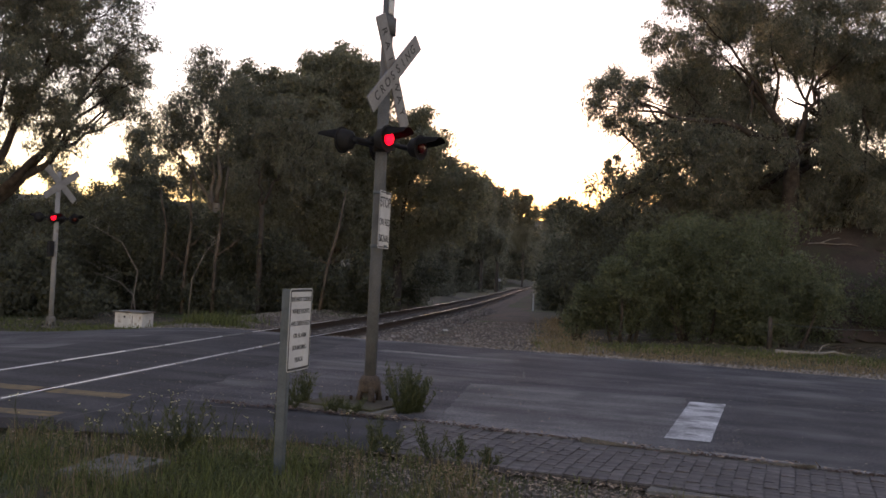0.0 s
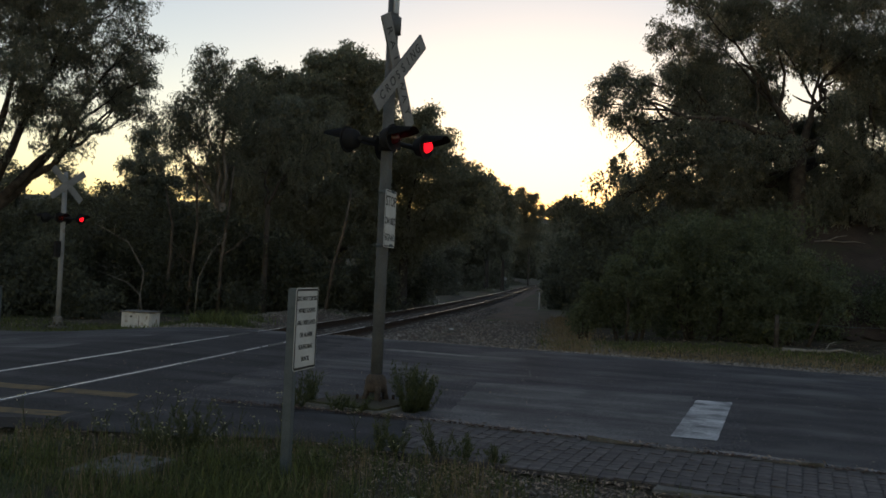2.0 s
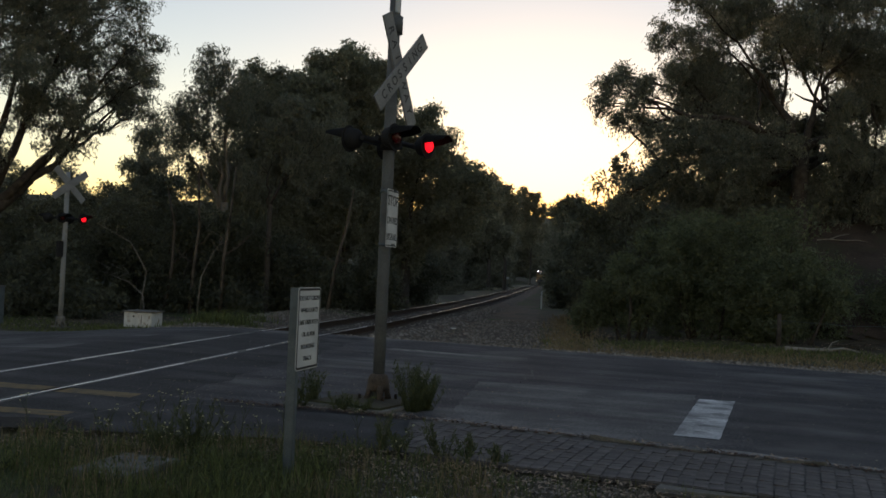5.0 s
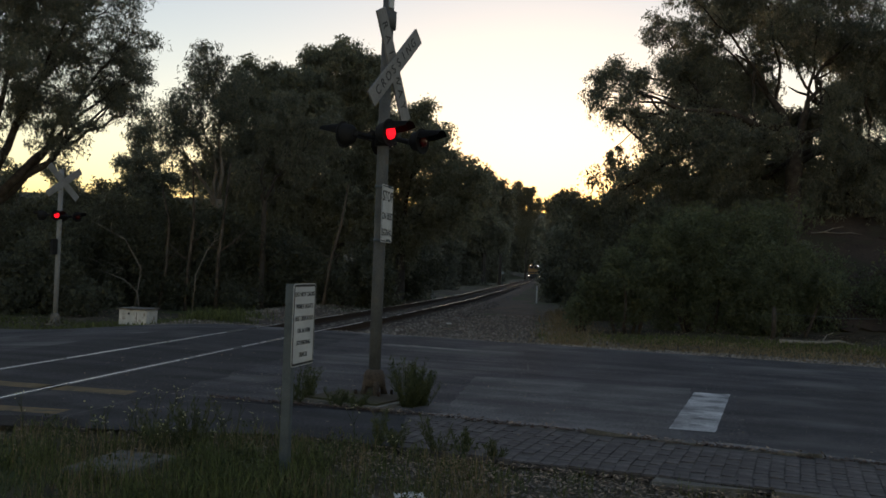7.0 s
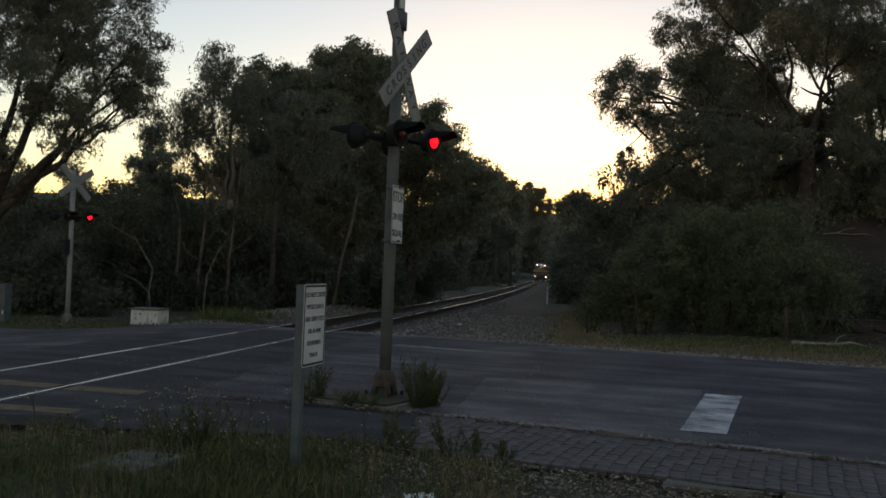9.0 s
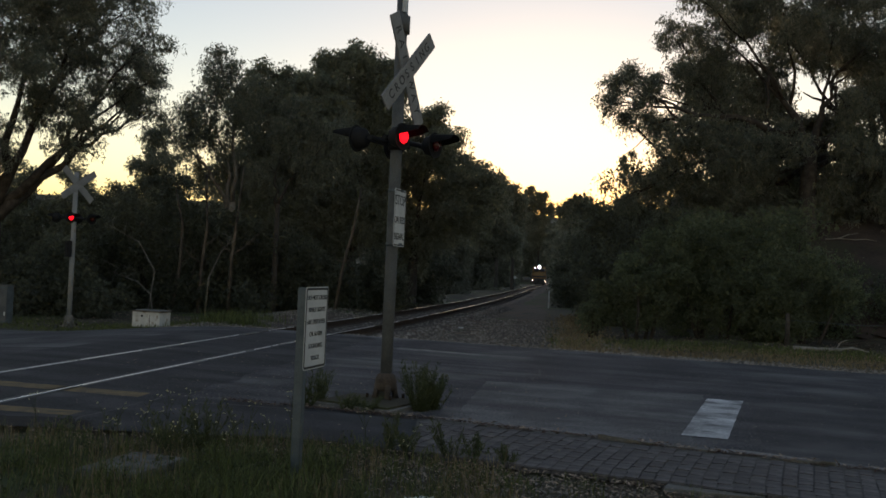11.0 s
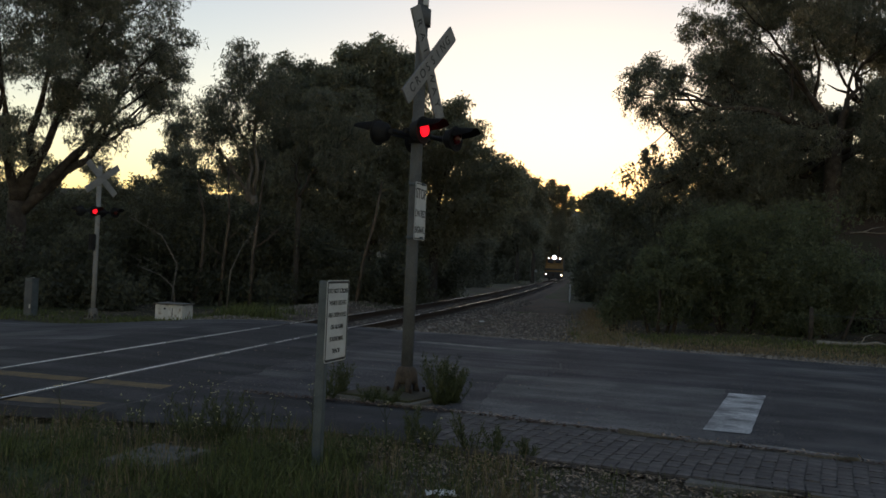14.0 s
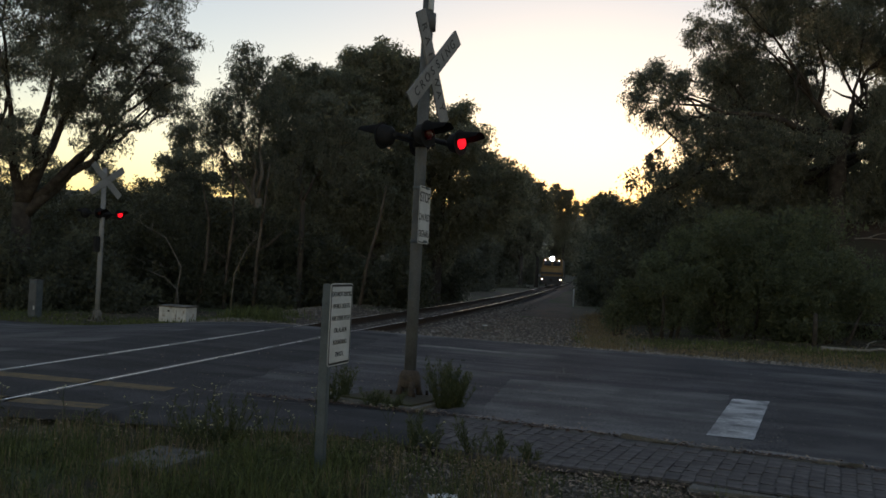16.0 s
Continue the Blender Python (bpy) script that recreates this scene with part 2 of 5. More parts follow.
def box(sx, sy, sz, cx=0, cy=0, cz=0, bevel=0.0, bm=None, turn=None):
    own = bmesh.new()
    bmesh.ops.create_cube(own, size=1)
    bmesh.ops.scale(own, vec=(sx, sy, sz), verts=own.verts)
    if bevel:
        bmesh.ops.bevel(own, geom=own.edges[:], offset=bevel, segments=2, affect="EDGES")
    if turn is not None:
        bmesh.ops.transform(own, matrix=turn, verts=own.verts)
    bmesh.ops.translate(own, vec=(cx, cy, cz), verts=own.verts)
    return join(bm, own)


def join(bm, own):
    if bm is None:
        return own
    me = bpy.data.meshes.new("tmp")
    own.to_mesh(me)
    own.free()
    bm.from_mesh(me)
    bpy.data.meshes.remove(me)
    return bm


def tube(points, radii, sides=8, bm=None, caps=True):
    """A tapered tube along points."""
    own = bmesh.new()
    pts = [Vector(p) for p in points]
    rings = []
    side = None
    for i, p in enumerate(pts):
        way = (pts[min(i + 1, len(pts) - 1)] - pts[max(i - 1, 0)]).normalized()
        if side is None:
            side = way.orthogonal().normalized()
        side = (side - way * side.dot(way)).normalized()
        other = way.cross(side)
        rings.append([own.verts.new(p + (side * math.cos(a) + other * math.sin(a)) * radii[i])
                      for a in (2 * math.pi * k / sides for k in range(sides))])
    for r0, r1 in zip(rings, rings[1:]):
        for k in range(sides):
            f = own.faces.new((r0[k], r0[(k + 1) % sides], r1[(k + 1) % sides], r1[k]))
            f.smooth = True
    if caps:
        own.faces.new(rings[0][::-1])
        own.faces.new(rings[-1])
    return join(bm, own)


def smooth(a, b, v):
    t = np.clip((np.asarray(v, dtype=float) - a) / (b - a), 0, 1)
    return t * t * (3 - 2 * t)


# ---- the lie of the land ----
LINE_Y = np.arange(-80.0, 420.0, 1.0)
_lx = np.interp(LINE_Y, (-80, 7, 19.5, 30, 50, 80, 115, 150, 198, 265, 278, 290, 330, 420),
                (-21.1, -5.95, -3.82, -2.12, 0.71, 4.42, 8.46, 12.47, 17.95, 26.6, 30.2, 35.5, 56, 100))
_k = np.ones(15) / 15
_pad = np.concatenate([_lx[0] + (np.arange(-7, 0)) * (_lx[1] - _lx[0]), _lx, _lx[-1] + np.arange(1, 8) * (_lx[-1] - _lx[-2])])
LINE_X = np.convolve(_pad, _k, mode="valid")


def line_x(y):
    return np.interp(y, LINE_Y, LINE_X)


def rail_z(y):
    return -np.interp(y, (20, 60, 130, 223, 400), (0, 0.25, 0.6, 1.15, 2.0))


def near_edge(x):
    x = np.asarray(x, dtype=float)
    return 9.783 - 0.293 * x - 0.137 * np.clip(x, 0, 8)


def far_edge(x):
    return 19.81 - 0.387 * (np.asarray(x, dtype=float) - 1.56)


def land(x, y):
    """Height of the ground."""
    x, y = np.asarray(x, dtype=float), np.asarray(y, dtype=float)
    off = x - line_x(y)                                  # to the right of the line
    z = rail_z(y) - 0.02
    z = z - 0.55 * smooth(1.2, 9.5, -off) - 0.004 * np.clip(-off - 9.5, 0, 60)
    past = y - far_edge(x)                               # beyond the road
    z = z - 0.30 * smooth(0.15, 1.6, past) * np.where(off > 0, smooth(11, 2.5, off), smooth(4.6, 2.6, -off))
    bank = 0.48 * np.clip(y - 28.6 - 0.25 * np.clip(13 - x, 0, 30), 0, 9) * smooth(10.5, 13.6, x) * smooth(11.5, 14.5, off) + 0.16 * np.clip(y - 38, 0, 26) * smooth(11, 18, x) * smooth(14, 22, off)
    hill = 0.04 * np.clip(np.hypot(x, y - 20) - 70, 0, 150) * smooth(18, 45, np.abs(off))
    # Rise added behind the far trees to keep the low sun off the line
    blocking_ridge = 0.25 * np.clip(y - 430, 0, 140)
    return z + bank + hill + blocking_ridge


def place(x, y, dz=0.0, rz=0.0):
    return pose(x, y, float(land(x, y)) + dz, 0, 0, rz)


def grid_mesh(name, xs, ys, zf, mat, keep=None):
    X, Y = np.meshgrid(xs, ys)
    Z = zf(X, Y)
    nx, ny = len(xs), len(ys)
    faces = [(j * nx + i, j * nx + i + 1, (j + 1) * nx + i + 1, (j + 1) * nx + i)
             for j in range(ny - 1) for i in range(nx - 1)]
    me = mesh_from(name, np.stack([X, Y, Z], -1).reshape(-1, 3), faces, mat)
    me.polygons.foreach_set("use_smooth", [True] * len(me.polygons))
    return me


def steps(*runs):
    out = []
    for a, b, s in runs:
        out += list(np.arange(a, b, s))
    return np.array(out + [runs[-1][1]])


def bumpy(x, y):
    return land(x, y) - 0.03 + 0.05 * np.sin(x * 1.7 + 2 * np.sin(y * 0.9)) * np.sin(y * 1.3) * smooth(22, 30, y)


ground = link("ground", grid_mesh("ground", steps((-600, -80, 40), (-80, -20, 3), (-20, 24, 0.5), (24, 80, 3), (80, 600, 40)),
              steps((-200, -20, 20), (-20, 4, 2), (4, 48, 0.5), (48, 140, 3), (140, 800, 30)), bumpy, SOIL))
tagged(ground, "dry earth with leaf litter and patchy green growth", "ground", kind="structure")


def strip(x0, x1, lo, hi, step_x=0.5, rows=12, dz=0.0):
    """Vertices and faces of a sheet on the land between two lines y = lo(x) and y = hi(x)."""
    xs = np.arange(x0, x1 + 1e-6, step_x)
    V, nx = [], len(xs)
    for j in range(rows + 1):
        y = lo(xs) + (hi(xs) - lo(xs)) * j / rows
        V += list(zip(xs, y, land(xs, y) + dz))
    Fc = [(j * nx + i, j * nx + i + 1, (j + 1) * nx + i + 1, (j + 1) * nx + i) for j in range(rows) for i in range(nx - 1)]
    return V, Fc


def sheet(name, x0, x1, lo, hi, mat, dz, label, category, rows=12, step_x=0.5, kind="structure"):
    ob = link(name, mesh_from(name, *strip(x0, x1, lo, hi, step_x, rows, dz), mat))
    return tagged(ob, label, category, kind=kind)


ROAD_Z = 0.02
road = sheet("road", -60, 60, near_edge, far_edge, ASPHALT, ROAD_Z, "worn grey asphalt road with cracks and patched strips", "road", 24)


# ---- railway line ----
def along(y0, y1, step=1.0, off=0.0):
    ys = np.arange(y0, y1 + 1e-6, step)
    xs = line_x(ys)
    h = np.arctan2(np.gradient(xs, ys), 1.0)
    return xs + off * np.cos(h), ys - off * np.sin(h), rail_z(ys), h


def swept(name, prof, xs, ys, zs, hs, mat):
    """A bar of the given cross-section (across, up) along a line."""
    n = len(prof)
    V = [(x + a * math.cos(h), y - a * math.sin(h), z + b) for x, y, z, h in zip(xs, ys, zs, hs) for a, b in prof]
    Fc = [(i * n + k, i * n + (k + 1) % n, (i + 1) * n + (k + 1) % n, (i + 1) * n + k) for i in range(len(xs) - 1) for k in range(n)]
    Fc += [tuple(range(n))[::-1], tuple(range((len(xs) - 1) * n, len(xs) * n))]
    return mesh_from(name, V, Fc, mat)


def railway():
    for sgn in (-1, 1):
        rail = thing("rail", "steel rail with a bright polished running surface", "rail", pose(0, 0, 0), "running rails")
        xs, ys, zs, hs = along(-30, 400, 2.0, sgn * 0.7525)
        link("rail_web", swept("rail_web", [(-0.075, -0.17), (0.075, -0.17), (0.012, -0.14), (0.012, -0.045), (0.036, -0.034), (0.036, 0.007), (-0.036, 0.007), (-0.036, -0.034), (-0.012, -0.045), (-0.012, -0.14)], xs, ys, zs, hs, RUST), rail, "rusty web and foot")
        link("rail_head", swept("rail_head", [(-0.018, 0.003), (0.018, 0.003), (0.016, 0.009), (0.008, 0.0125), (-0.008, 0.0125), (-0.016, 0.009)], xs, ys, zs, hs, RAIL_TOP), rail)
    # dark flange grooves where the rails pass the road
    for off in (-0.69, 0.815, -0.815, 0.69):
        xs, ys, zs, hs = along(-5, 21.2, 0.8, off)
        g = link("flange_groove", swept("flange_groove", [(-0.035, 0.003), (0.035, 0.003), (0.035, 0.008), (-0.035, 0.008)], xs, ys, zs, hs, SIGN_BLACK))
        tagged(g, "dark flange groove beside the rail", "groove", kind="structure")
    # ballast shoulder beyond the road
    xs, ys, zs, hs = along(21.5, 400, 1.5)
    bed = link("ballast_bed", swept("ballast_bed", [(-2.9, -0.6), (2.9, -0.6), (1.7, -0.2), (-1.7, -0.2)], xs, ys, zs, hs, GRAVEL_BED))
    tagged(bed, "grey and rust-stained crushed stone track bed", "ballast", kind="structure")
    me = bpy.data.meshes.new("sleeper")
    bm = box(2.5, 0.24, 0.2, 0, 0, 0, 0.02)
    bm.to_mesh(me)
    bm.free()
    me.materials.append(SLEEPER)
    xs, ys, zs, hs = along(21.8, 110, 0.65)
    for x, y, z, h in zip(xs, ys, zs, hs):
        link("sleeper", me, bed, "", pose(x, y, z - 0.285, 0, 0, -math.degrees(h)))


railway()


# ---- trees ----
def leaf_cloud(centres, per, spread, length, width, rng, droop=0.6, flat=0.7, whole=False):
    """Loose leaves gathered round the given clump centres."""
    c = np.repeat(np.asarray(centres, dtype=float), per, axis=0)
    n = len(c)
    off = rng.normal(size=(n, 3))
    off /= np.linalg.norm(off, axis=1)[:, None]
    off *= (rng.uniform(0, 1, n) ** 0.45)[:, None]
    size = np.repeat(rng.uniform(0.7, 1.3, len(c) // per), per)[:, None]
    p = c + off * size * spread * 1.55 * np.array([1, 1, flat])
    way = rng.normal(size=(n, 3))
    way[:, 2] -= droop * 2
    way /= np.linalg.norm(way, axis=1)[:, None]
    oth = np.cross(way, rng.normal(size=(n, 3)))
    oth /= np.linalg.norm(oth, axis=1)[:, None] + 1e-9
    L = (length * rng.uniform(0.6, 1.35, n))[:, None]
    W = (width * rng.uniform(0.6, 1.35, n))[:, None]
    if whole:
        return np.stack([p, p + way * L * 0.45 + oth * W, p + way * L, p + way * L * 0.45 - oth * W], axis=1)
    return np.stack([p + oth * W * 1.15, p + way * L, p - oth * W * 1.15], axis=1)


def lobe_points(lobe, n, rng, shell=0.55):
    v = rng.normal(size=(n, 3))
    v /= np.linalg.norm(v, axis=1)[:, None]
    r = shell + (1 - shell) * rng.uniform(0, 1, n) ** 0.7
    r = np.where(rng.uniform(0, 1, n) < 0.25, rng.uniform(0, 1, n), r)
    r = r * rng.uniform(0.84, 1.04, n)
    return np.array(lobe[:3]) + v * r[:, None] * lobe[3]


def knobs(full, rng, n=3, k=0.5):
    """Smaller lobes standing out of the large ones, for an uneven outline."""
    out = []
    for x, y, z, r in full:
        for v in rng.normal(size=(n, 3)):
            v = v / np.linalg.norm(v)
            q = r * k * rng.uniform(0.6, 1.2)
            out.append((x + v[0] * r * 0.92, y + v[1] * r * 0.92, z + abs(v[2]) * r * 0.92 if rng.uniform() < 0.7 else z + v[2] * r * 0.9, q))
    return out


def curve_to(a, b, rng, sag=0.12, n=6):
    a, b = np.array(a, dtype=float), np.array(b, dtype=float)
    d = np.linalg.norm(b - a)
    mid = (a + b) / 2 + rng.normal(size=3) * d * 0.07 + np.array([0, 0, sag * d])
    t = np.linspace(0, 1, n)[:, None]
    return (1 - t) ** 2 * a + 2 * t * (1 - t) * mid + t ** 2 * b


def tree(name, base, lobes, seed, label, leaf=GUM_LEAF, bark=BARK, trunk_r=0.28, fork=0.3, lean=0.0, clumps=60, per=26,
         spread=0.24, length=0.16, width=0.024, depth=1.0, stems=4, shell=0.35, group="", sprigs=300):
    """lobes: (across, height, radius) from the foot of the trunk; they are spread in depth as well."""
    rng = np.random.default_rng(seed)
    x, y = base
    root = thing(name, label, "tree", place(x, y, -0.1), group)
    reach = max(abs(l[0]) for l in lobes) * 0.75
    full = [(dx, depth * reach * rng.uniform(-0.8, 0.8), dz, r) for dx, dz, r in lobes]
    top = max(l[2] for l in full)
    fork_at = np.array([lean * top * fork, 0, top * fork])
    mid = np.array([lean * top * fork * 0.3, 0.05, top * fork * 0.5])
    part("trunk", tube([(0, 0, 0), mid * 0.15, mid, fork_at], [trunk_r * 1.4, trunk_r, trunk_r * 0.9, trunk_r * 0.8], 10), bark, root)
    order = sorted(full, key=lambda l: l[0] / (l[2] + 0.1))
    for k in range(stems):
        own = order[k * len(order) // stems:(k + 1) * len(order) // stems]
        if not own:
            continue
        heart = np.mean([l[:3] for l in own], axis=0)
        main = curve_to(fork_at * rng.uniform(0.85, 1.0), fork_at + (heart - fork_at) * 0.95, rng, 0.08, 9)
        main[1:-1] += rng.normal(size=(7, 3)) * 0.09
        bm = tube(main, np.linspace(trunk_r * 0.55, 0.022, 9), 7)
        for l in own:
            c = curve_to(main[rng.integers(3, 8)], l[:3], rng, 0.1, 7)
            c[1:-1] += rng.normal(size=(5, 3)) * 0.07
            bm = tube(c, np.linspace(trunk_r * 0.2, 0.018, 7), 5, bm)
            for q in lobe_points(l, 7, rng, 0.5):
                c2 = curve_to(c[rng.integers(3, 7)], q, rng, 0.08, 4)
                bm = tube(c2, [0.02, 0.016, 0.011, 0.006], 3, bm, caps=False)
        part("limb", bm, bark, root)
    cl = np.concatenate([lobe_points(l, max(4, int(clumps * l[3] ** 2 * 0.72)), rng, shell) for l in full + knobs(full, rng)])
    leaves = leaf_cloud(cl, per, spread, length, width, rng)
    if sprigs:                            # thin drooping shoots that fray the outline
        tips = cl[rng.integers(0, len(cl), sprigs)] + rng.normal(size=(sprigs, 3)) * spread * np.array([1.1, 1.1, 0.4]) - np.array([0, 0, spread * 0.8])
        fall = np.concatenate([tips + rng.normal(size=(sprigs, 3)) * 0.05 - np.array([0, 0, length * 0.8 * k]) for k in range(4)])
        leaves = np.concatenate([leaves, leaf_cloud(fall, 3, 0.05, length, width * 0.9, rng, 0.9, 1.0)])
    link("crown", quads("crown", leaves, leaf), root)
    return root


TREE_A = [(3.9, 7.1, 0.8), (5.6, 8.0, 0.6), (2.6, 6.7, 0.8), (0.4, 6.2, 1.1), (-1.0, 10.1, 2.5), (1.2, 11.4, 1.9), (1.9, 9.8, 1.9), (3.7, 11.1, 1.7), (4.2, 9.5, 1.5), (5.2, 10.4, 1.0), (3.0, 8.2, 1.2), (1.6, 7.7, 1.2),
          (4.9, 8.5, 0.8), (-0.4, 13.4, 2.7), (2.5, 13.2, 2.3), (4.5, 12.4, 1.2), (5.6, 9.3, 0.6), (-1.2, 6.5, 1.7)]
TREE_B = [(-0.7, 11.5, 0.9), (-1.4, 10.6, 1.0), (0.1, 10.4, 1.2), (-1.6, 9.0, 1.0), (-2.3, 8.0, 0.9), (-0.8, 8.1, 0.9), (-1.4, 6.7, 0.8), (0.7, 9.4, 1.0),
          (0.1, 7.1, 0.8), (-2.4, 9.3, 0.6)]
POPLAR = [(-1.2, 11.5, 0.7), (-1.0, 10.4, 0.7), (-0.2, 11.4, 0.6), (-0.5, 9.1, 0.9), (-1.3, 9.1, 0.8), (0.2, 9.9, 0.7), (-0.8, 8.0, 0.9), (0.1, 8.1, 0.9)]
WOOD_1 = [(0.9, 10.9, 1.2), (1.5, 9.2, 1.5), (-2.2, 5.4, 1.2), (-2.6, 3.6, 1.4), (2.0, 5.0, 2.0), (-1.5, 11.3, 1.1), (-0.4, 11.8, 0.8), (-1.1, 9.4, 2.0), (0.3, 10.0, 1.7), (-1.5, 7.1, 1.7), (0.2, 7.2, 2.0), (-0.5, 4.3, 2.2)]
WOOD_2 = [(-1.5, 12.6, 0.9), (-2.0, 12.8, 0.7), (-0.8, 10.5, 2.0), (0.2, 12.6, 1.1), (0.9, 11.8, 1.2), (-1.3, 7.6, 2.3), (1.0, 8.6, 2.3), (0.0, 5.0, 2.6)]
WOOD_3 = [(1.5, 9.0, 0.9), (2.6, 7.6, 0.9), (3.2, 6.2, 1.2), (0.9, 10.2, 0.8), (-2.6, 6.0, 1.9), (-1.8, 10.8, 1.5), (0.5, 10.4, 0.8), (0.2, 9.0, 1.4), (1.1, 8.0, 1.2), (-0.6, 6.8, 2.1), (2.0, 6.7, 1.2), (1.0, 4.8, 2.1), (2.8, 4.9, 1.4), (-0.8, 3.5, 2.1)]
FAR_1 = [(-3.0, 11.0, 1.6), (-3.4, 8.0, 2.4), (-0.9, 13.4, 1.0), (-1.9, 12.7, 1.0), (-1.1, 11.3, 1.5), (0.2, 11.7, 1.2), (-0.5, 9.5, 2.0), (-1.8, 7.2, 2.5), (0.4, 6.6, 2.5)]
FAR_2 = [(-2.2, 14.8, 1.1), (-0.6, 13.6, 1.2), (0.6, 12.0, 1.3), (-2.7, 13.9, 1.2), (-1.4, 13.8, 1.0), (-1.0, 12.3, 1.3), (-1.7, 9.8, 2.1), (0.0, 9.1, 2.1), (-0.7, 6.6, 2.5)]
FAR_3 = [(-1.6, 13.2, 1.1), (0.4, 12.6, 1.2), (1.4, 10.5, 1.6), (-2.4, 12.3, 1.1), (-0.7, 11.5, 1.3), (-1.8, 9.3, 1.8), (0.0, 9.0, 1.5), (-1.2, 6.2, 2.4)]
FAR_4 = [(-3.1, 11.9, 1.0), (-1.6, 12.8, 1.2), (-0.1, 13.1, 1.2), (1.4, 13.5, 1.2), (-0.5, 10.9, 2.4), (2.0, 11.5, 2.0), (-1.4, 7.8, 3.0), (2.2, 8.0, 3.0)]
TREE_E = [(-6.0, 5.6, 0.7), (-5.2, 5.6, 0.9), (-6.6, 4.9, 0.7), (-5.3, 7.2, 0.6), (-7.4, 9.3, 0.7), (-6.8, 10.0, 0.5), (-7.7, 8.5, 0.4), (-6.6, 8.7, 0.6), (-5.9, 9.4, 0.6), (-5.1, 11.4, 0.7), (-4.6, 12.4, 0.9), (-4.8, 9.9, 1.0),
          (-5.3, 7.9, 0.7), (-5.3, 6.6, 0.7), (-3.3, 11.5, 1.4), (-3.4, 8.9, 1.7), (-3.6, 6.4, 1.7), (-1.7, 12.3, 1.8), (-1.5, 10.1, 1.3), (-1.8, 7.0, 1.5),
          (0.6, 12.0, 1.5), (2.8, 11.8, 1.8), (2.6, 9.9, 0.9), (0.9, 8.3, 0.8), (2.1, 9.2, 0.6), (0.1, 10.3, 0.7), (2.2, 10.8, 0.8), (3.6, 10.6, 1.0), (-7.0, 7.9, 0.45), (-6.4, 7.7, 0.42), (3.6, 9.0, 1.5), (1.2, 7.1, 1.0), (3.1, 6.1, 1.8), (4.6, 11.0, 2.0)]
TREE_E2 = [(-7.6, 5.4, 0.8), (-2.5, 5.0, 1.6), (-4.8, 4.9, 1.6), (3.0, 7.3, 2.1), (-5.2, 14.9, 2.1), (-1.8, 15.6, 2.3), (1.5, 15.3, 2.1), (-0.6, 4.8, 1.4), (-6.4, 4.6, 1.4)]

TREE_E3 = [(2.3, 10.3, 1.2), (0.3, 8.5, 0.9), (0.9, 11.6, 1.0), (-4.6, 8.6, 1.6), (-4.2, 11.0, 1.2), (-2.2, 9.6, 1.7), (-1.2, 12.6, 1.7), (-3.4, 6.2, 1.8), (-0.6, 7.0, 1.8), (1.6, 8.6, 1.3), (4.2, 9.8, 1.5),
           (3.0, 6.4, 1.9), (1.0, 5.0, 1.7), (5.8, 7.0, 2.0), (-5.4, 4.6, 1.5), (-3.2, 13.6, 1.4)]


def rebased(lobes, base_z, x, y):
    """Lobe heights counted from the land at the foot."""
    shift = base_z - float(land(x, y))
    return [(dx, dz + shift, r) for dx, dz, r in lobes]


